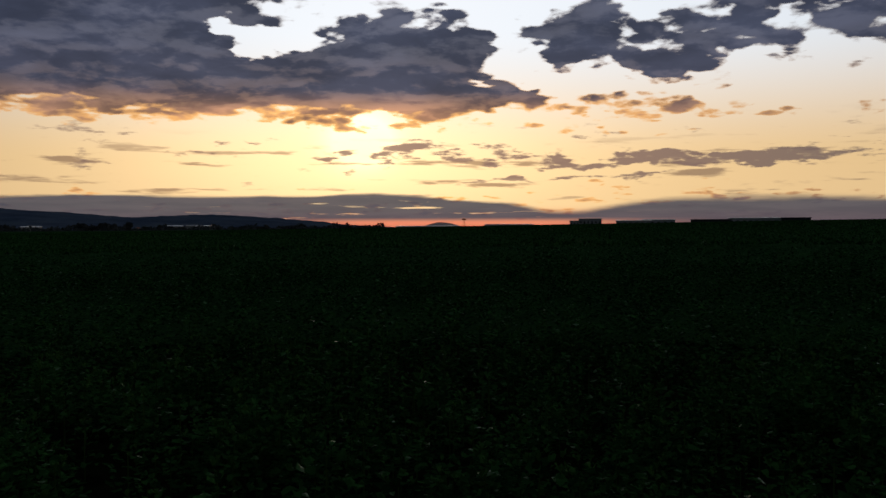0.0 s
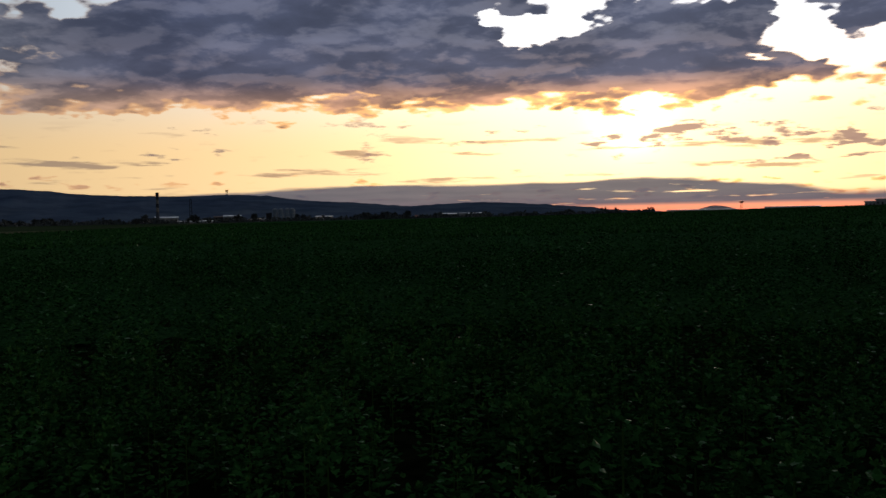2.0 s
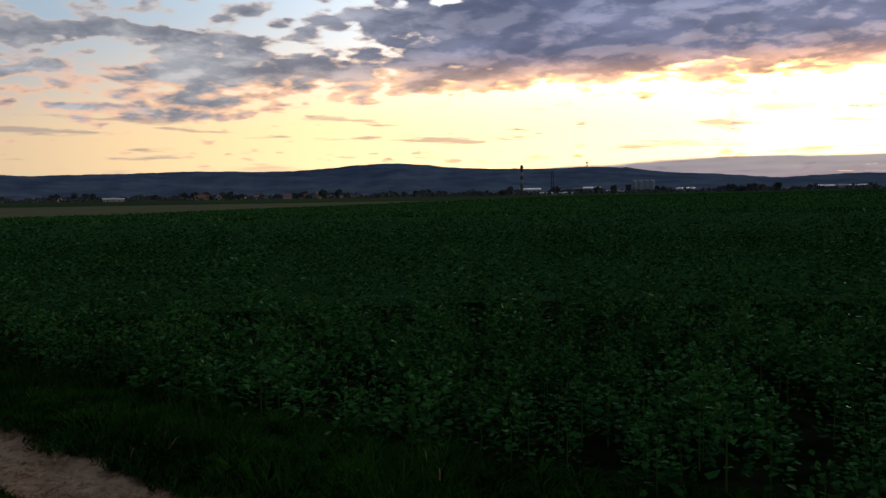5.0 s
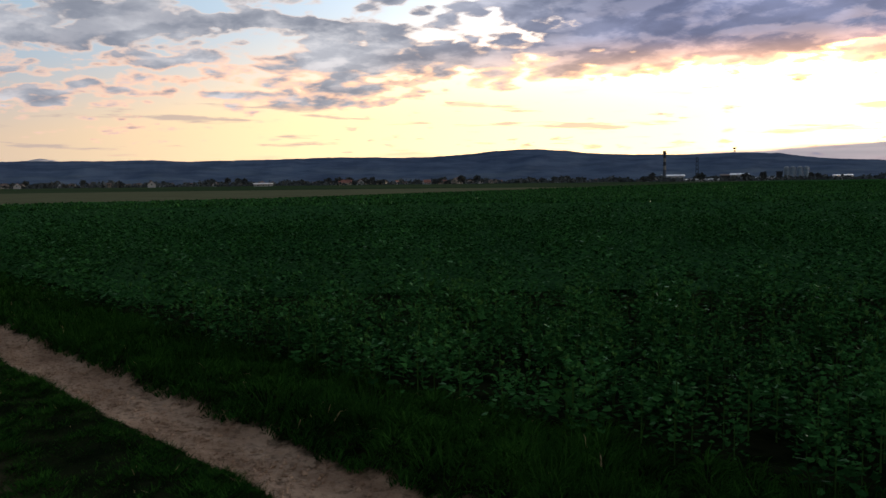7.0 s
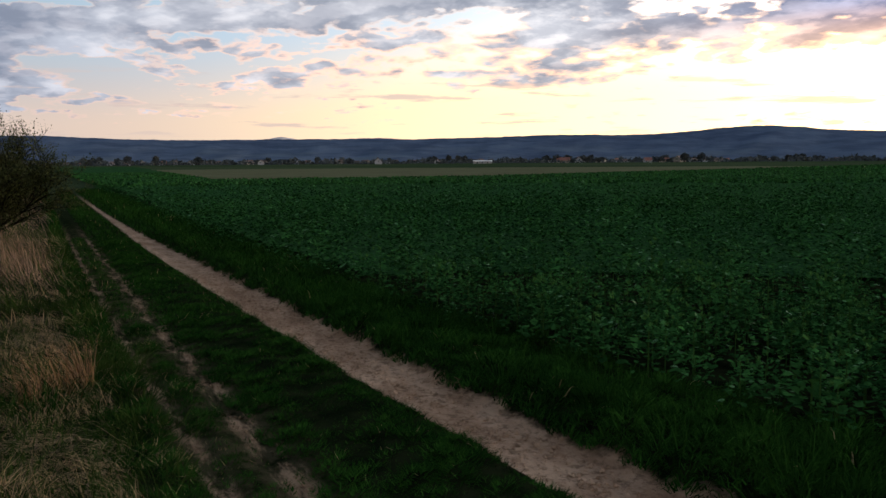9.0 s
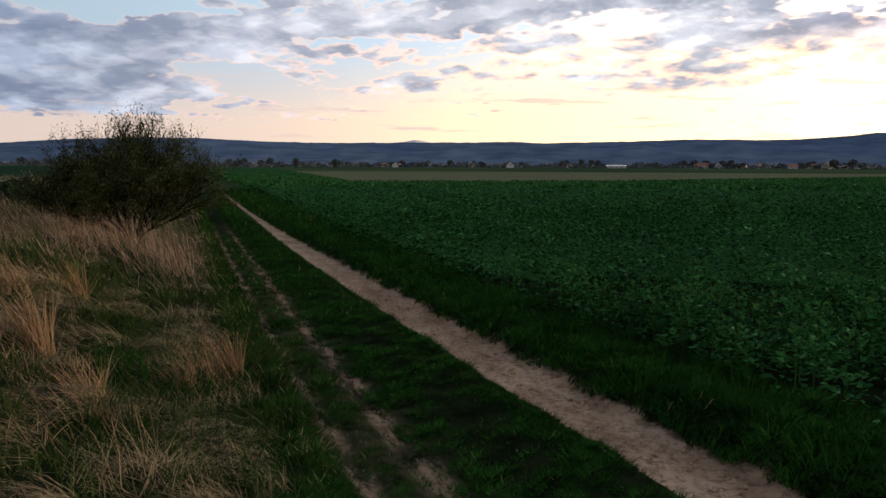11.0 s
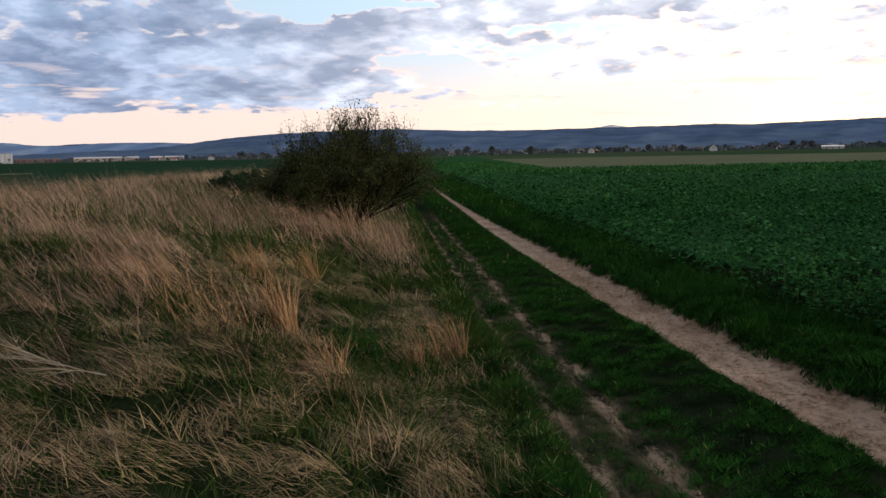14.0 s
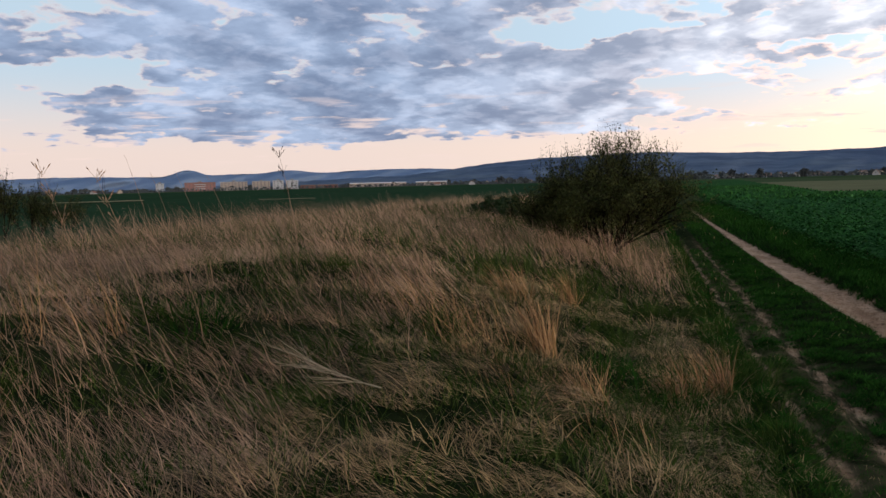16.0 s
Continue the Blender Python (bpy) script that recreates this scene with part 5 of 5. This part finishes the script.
def far_tree(seed, tall, wide):
    r = np.random.default_rng(seed)
    t = new("tree")
    rr = random.Random(seed)
    V, F = tube([(0, 0, -1), (0.1, 0, tall * 0.35), (0.2, 0.1, tall * 0.7)], [0.35, 0.26, 0.1], 5)
    for k in range(5):
        a = rr.uniform(0, 6.28)
        v, f = tube([(0.1, 0, tall * (0.3 + 0.07 * k)), (wide * 0.35 * math.cos(a), wide * 0.35 * math.sin(a), tall * (0.55 + 0.07 * k))], [0.14, 0.04], 4)
        F += [tuple(i + len(V) for i in q) for q in f]
        V += v
    mesh_thing("trunk", V, F, M_BARK, parent=t)
    n = 260
    d = r.normal(0, 1, (n, 3))
    d = d / np.linalg.norm(d, axis=1)[:, None] * r.uniform(0.45, 1.0, n)[:, None]
    c = d * (wide / 2, wide / 2, tall * 0.36) * (1 + 0.25 * np.sin(3 * d[:, :1] + 5 * d[:, 1:2] + seed)) + (0, 0, tall * 0.62)
    u, w = r.normal(0, 0.6, (n, 3)), r.normal(0, 0.6, (n, 3))
    mesh_thing("crown", np.stack([c - u, c + w, c + u, c - w], 1).reshape(-1, 3), np.arange(4 * n).reshape(-1, 4), M_HAZEWOOD, parent=t)
    return tagged(t, "dark tree among the village houses", "tree", "trees along the villages")


kinds = [far_tree(21, 7.5, 8.5), far_tree(22, 5.5, 7.0), far_tree(23, 8.5, 6.0), far_tree(24, 5.0, 9.5)]
first = set()
for k in range(130):
    a_ = pick.uniform(20, 101) if k < 100 else pick.uniform(101, 127)
    m = stand(a_, pick.uniform(790, 1120) if a_ < 101 else pick.uniform(1290, 1400), pick.uniform(0, 360))
    q = k % 4
    if q not in first:
        first.add(q)
        kinds[q].matrix_basis = m
    else:
        copy_thing(kinds[q], m)


def far_wood(count, seed):
    """The ragged belt of hedges and gardens in which the villages lie."""
    r = np.random.default_rng(seed)
    a = np.where(r.uniform(0, 1, count) < 0.8, r.uniform(4, 101, count), r.uniform(101, 130, count))
    d = np.where(a < 101, r.uniform(820, 1300, count), r.uniform(1170, 1420, count))
    x, y = -d * np.sin(np.radians(a)), d * np.cos(np.radians(a))
    belt = np.clip(0.55 + 0.6 * wobble(a, a * 0, 0.9, 3.0) + 0.3 * wobble(a, a * 0, 0.25, 5.0), 0.12, 1.3)
    c = np.stack([x, y, ground_z(x, y) + r.uniform(0, 1, count) ** 1.3 * 5.0 * belt], 1)
    u, w = r.normal(0, 0.9, (count, 3)), r.normal(0, 0.9, (count, 3))
    return np.stack([c - u, c + w, c + u, c - w], 1).reshape(-1, 3), np.arange(4 * count).reshape(-1, 4)


v, f = far_wood(30000, 9)
tagged(mesh_thing("far_hedges", v, f, M_HAZEWOOD), "dark belt of hedges and gardens round the villages", "hedge", kind="stuff")

# ---------------------------------------------------------------- weeds and shrubs on the bank

lx, ly = -20.3, -4.1
shrub("low_shrub", (lx, ly, float(ground_z(lx, ly)) - 0.05), 0.50, 0.74, 8, 22000, "low rounded dark green bramble mound behind the bush", 31, 0.06, 0.55, 0.0, M_BRAMBLE)
for k, (a_, d_, t_) in enumerate(((129.6, 34, 1.9), (131.5, 33, 2.2), (128.3, 38, 1.5))):
    sx, sy = polar(a_, d_)
    shrub("hedge_shrub", (sx, sy, float(ground_z(sx, sy)) - 0.05), t_, 1.3, 5, 5000, "dark leafless hedge shrub at the field's edge", 41 + k, 0.06)


def weed(name, x, y, tall, lean, turn, label, plume=0, seed=1, thick=0.006):
    """A dead weed stalk, bent, with short side shoots and, on some, ragged seed heads."""
    r = random.Random(seed)
    w = new(name)
    w.location = (x, y, float(ground_z(x, y)) - 0.02)
    path = []
    for k in range(7):
        f = k / 6
        o = lean * tall * f**1.6
        path.append((o * math.cos(turn), o * math.sin(turn), tall * f * math.cos(lean * 0.6)))
    v, f = tube(path, [thick * (1 - 0.7 * k / 6) for k in range(7)], 4)
    mesh_thing("stem", v, f, M_STALK, parent=w)
    for k in range(plume):
        p = Vector(path[6 - k % 3]) + Vector((0, 0, r.uniform(-0.05, 0.0)))
        a, L = r.uniform(0, 6.28), r.uniform(0.04, 0.13)
        q = p + Vector((math.cos(a) * L * 0.6, math.sin(a) * L * 0.6, L * 0.8))
        v, f = tube([tuple(p), tuple(p.lerp(q, 0.65)), tuple(p.lerp(q, 0.82)), tuple(q)], [0.0010, 0.0010, 0.0042, 0.0008], 4)
        mesh_thing("seed_head", v, f, M_BARK if thick >= 0.004 else M_STALK, parent=w)
    return tagged(w, label, "weed")


def on_bank(az_deg, dist):
    px, py = polar(az_deg, dist)
    return px - 0.36, py - 0.83


wx, wy = on_bank(113.1, 8.0)
weed("weed_stalk", wx, wy, 1.00, 0.16, WIND + 0.2, "tall dead weed with ragged dark seed heads", 26, 3, 0.004)
for k, (a_, d_, t_) in enumerate(((121.5, 6.2, 1.15), (120.2, 6.6, 1.0), (126.3, 6.0, 0.98), (118.6, 7.0, 0.95), (123.0, 6.4, 0.98), (116.8, 7.4, 0.9), (122.6, 5.4, 0.9), (119.4, 5.6, 0.85))):
    wx, wy = on_bank(a_, d_)
    weed("weed_stalk", wx, wy, t_, 0.30, WIND + 0.1 * k, "thin pale dead weed stalk", 22 if k in (2, 4) else 0, 50 + k, 0.0032)


def reed_tuft(x, y, n, tall, seed, label, wide=0.16, lean=0.2, mat=None):
    r = np.random.default_rng(seed)
    a, d = r.uniform(0, 6.28, n), wide * np.sqrt(r.uniform(0, 1, n))
    v, f, _ = blades(r, d * np.cos(a), d * np.sin(a), tall * r.uniform(0.35, 1.1, n), np.full(n, 0.005), lean, np.full(n, WIND), 0.5, 0.3, zs=np.zeros(n), segs=3)
    t = mesh_thing("reed_tuft", v, f, mat or M_STALK)
    t.location = (x, y, float(ground_z(x, y)) - 0.02)
    return tagged(t, label, "grass", "rusty tufts on the bank")


for k, (a_, d_, t_, n) in enumerate(((127.6, 5.6, 0.75, 120), (102.2, 6.3, 0.55, 140), (100.8, 6.0, 0.50, 120), (96.8, 5.2, 0.52, 160), (94.2, 4.7, 0.40, 200), (103.6, 6.6, 0.6, 220), (88.8, 5.9, 0.42, 180), (106.0, 7.2, 0.62, 220), (97.5, 8.5, 0.55, 200))):
    wx, wy = on_bank(a_, d_)
    reed_tuft(wx, wy, n // 2, t_, 70 + k, "leaning tuft of rusty brown dead grass", 0.42, 0.70, M_RUST)


for k, (bx_, by_) in enumerate(((-13.3, -1.15), (-13.2, -1.7), (-13.35, -0.75), (-12.9, -1.4), (-13.5, -2.2), (-12.6, -0.9), (-12.4, -1.9))):
    reed_tuft(bx_, by_, 130, 0.62, 90 + k, "upright tuft of pale dead grass under the bush", 0.40, 0.20)


def fallen_branch(x, y, turn, label):
    """A dry forked twig lying over the grass, fanned out at its thin end."""
    r = random.Random(3)
    b = new("fallen_branch")
    V, F = [], []

    def add(p, d, length, radius, level):
        path = [tuple(p)]
        for k in range(4):
            d = (d + Vector((r.gauss(0, 0.07), r.gauss(0, 0.07), r.gauss(0.0, 0.04)))).normalized()
            p = p + d * length / 4
            path.append(tuple(p))
            if level < 2 and k >= 0:
                for _ in range(2):
                    e = (d + Vector((r.gauss(0, 0.26), r.gauss(0, 0.26), r.gauss(0.03, 0.07)))).normalized()
                    add(p, e, length * r.uniform(0.45, 0.7), radius * 0.5, level + 1)
        v, f = tube(path, [radius * (1 - 0.17 * k) for k in range(5)], 4)
        F.extend([tuple(i + len(V) for i in q) for q in f])
        V.extend(v)

    add(Vector((0, 0, 0.15)), Vector((math.cos(turn), math.sin(turn), 0.02)), 0.62, 0.0050, 0)
    mesh_thing("twig", V, F, M_PALE, parent=b)
    b.location = (x, y, float(ground_z(x, y)) - 0.04)
    return tagged(b, label, "branch")


wx, wy = -4.50, -2.17
fallen_branch(wx, wy, WIND - 0.37, "pale dry forked twig lying on the grass")


# ---------------------------------------------------------------- clods of sand in the wheel tracks


def clods(count, seed):
    """Small broken lumps of dry sand pressed up by tyres."""
    r = np.random.default_rng(seed)
    x = -1.5 - 11.5 * r.uniform(0, 1, count) ** 1.2
    in_track = r.uniform(0, 1, count) < 0.82
    y = np.where(in_track, track_y(x) + r.normal(0, 0.15, count), rut_y(x) + r.normal(0, 0.07, count))
    size = 0.006 + 0.016 * r.uniform(0, 1, count) ** 3
    shape = np.array([(1, 0, 0), (-1, 0, 0), (0, 1, 0), (0, -1, 0), (0, 0, 0.7), (0, 0, -0.7)])
    tri = np.array([(0, 2, 4), (2, 1, 4), (1, 3, 4), (3, 0, 4), (2, 0, 5), (1, 2, 5), (3, 1, 5), (0, 3, 5)])
    turn = r.uniform(0, 6.28, count)[:, None]
    p = shape[None] * size[:, None, None] * r.uniform(0.6, 1.4, (count, 6, 1))
    px, py = p[..., 0] * np.cos(turn) - p[..., 1] * np.sin(turn), p[..., 0] * np.sin(turn) + p[..., 1] * np.cos(turn)
    V = np.stack([px + x[:, None], py + y[:, None], p[..., 2] + (ground_z(x, y) + size * 0.3)[:, None]], -1)
    return V.reshape(-1, 3), (tri[None] + (np.arange(count) * 6)[:, None, None]).reshape(-1, 3)


v, f = clods(6000, 15)
tagged(mesh_thing("sand_clods", v, f, M_EARTH), "crumbled lumps of pale sand in the wheel tracks", "soil", kind="stuff")
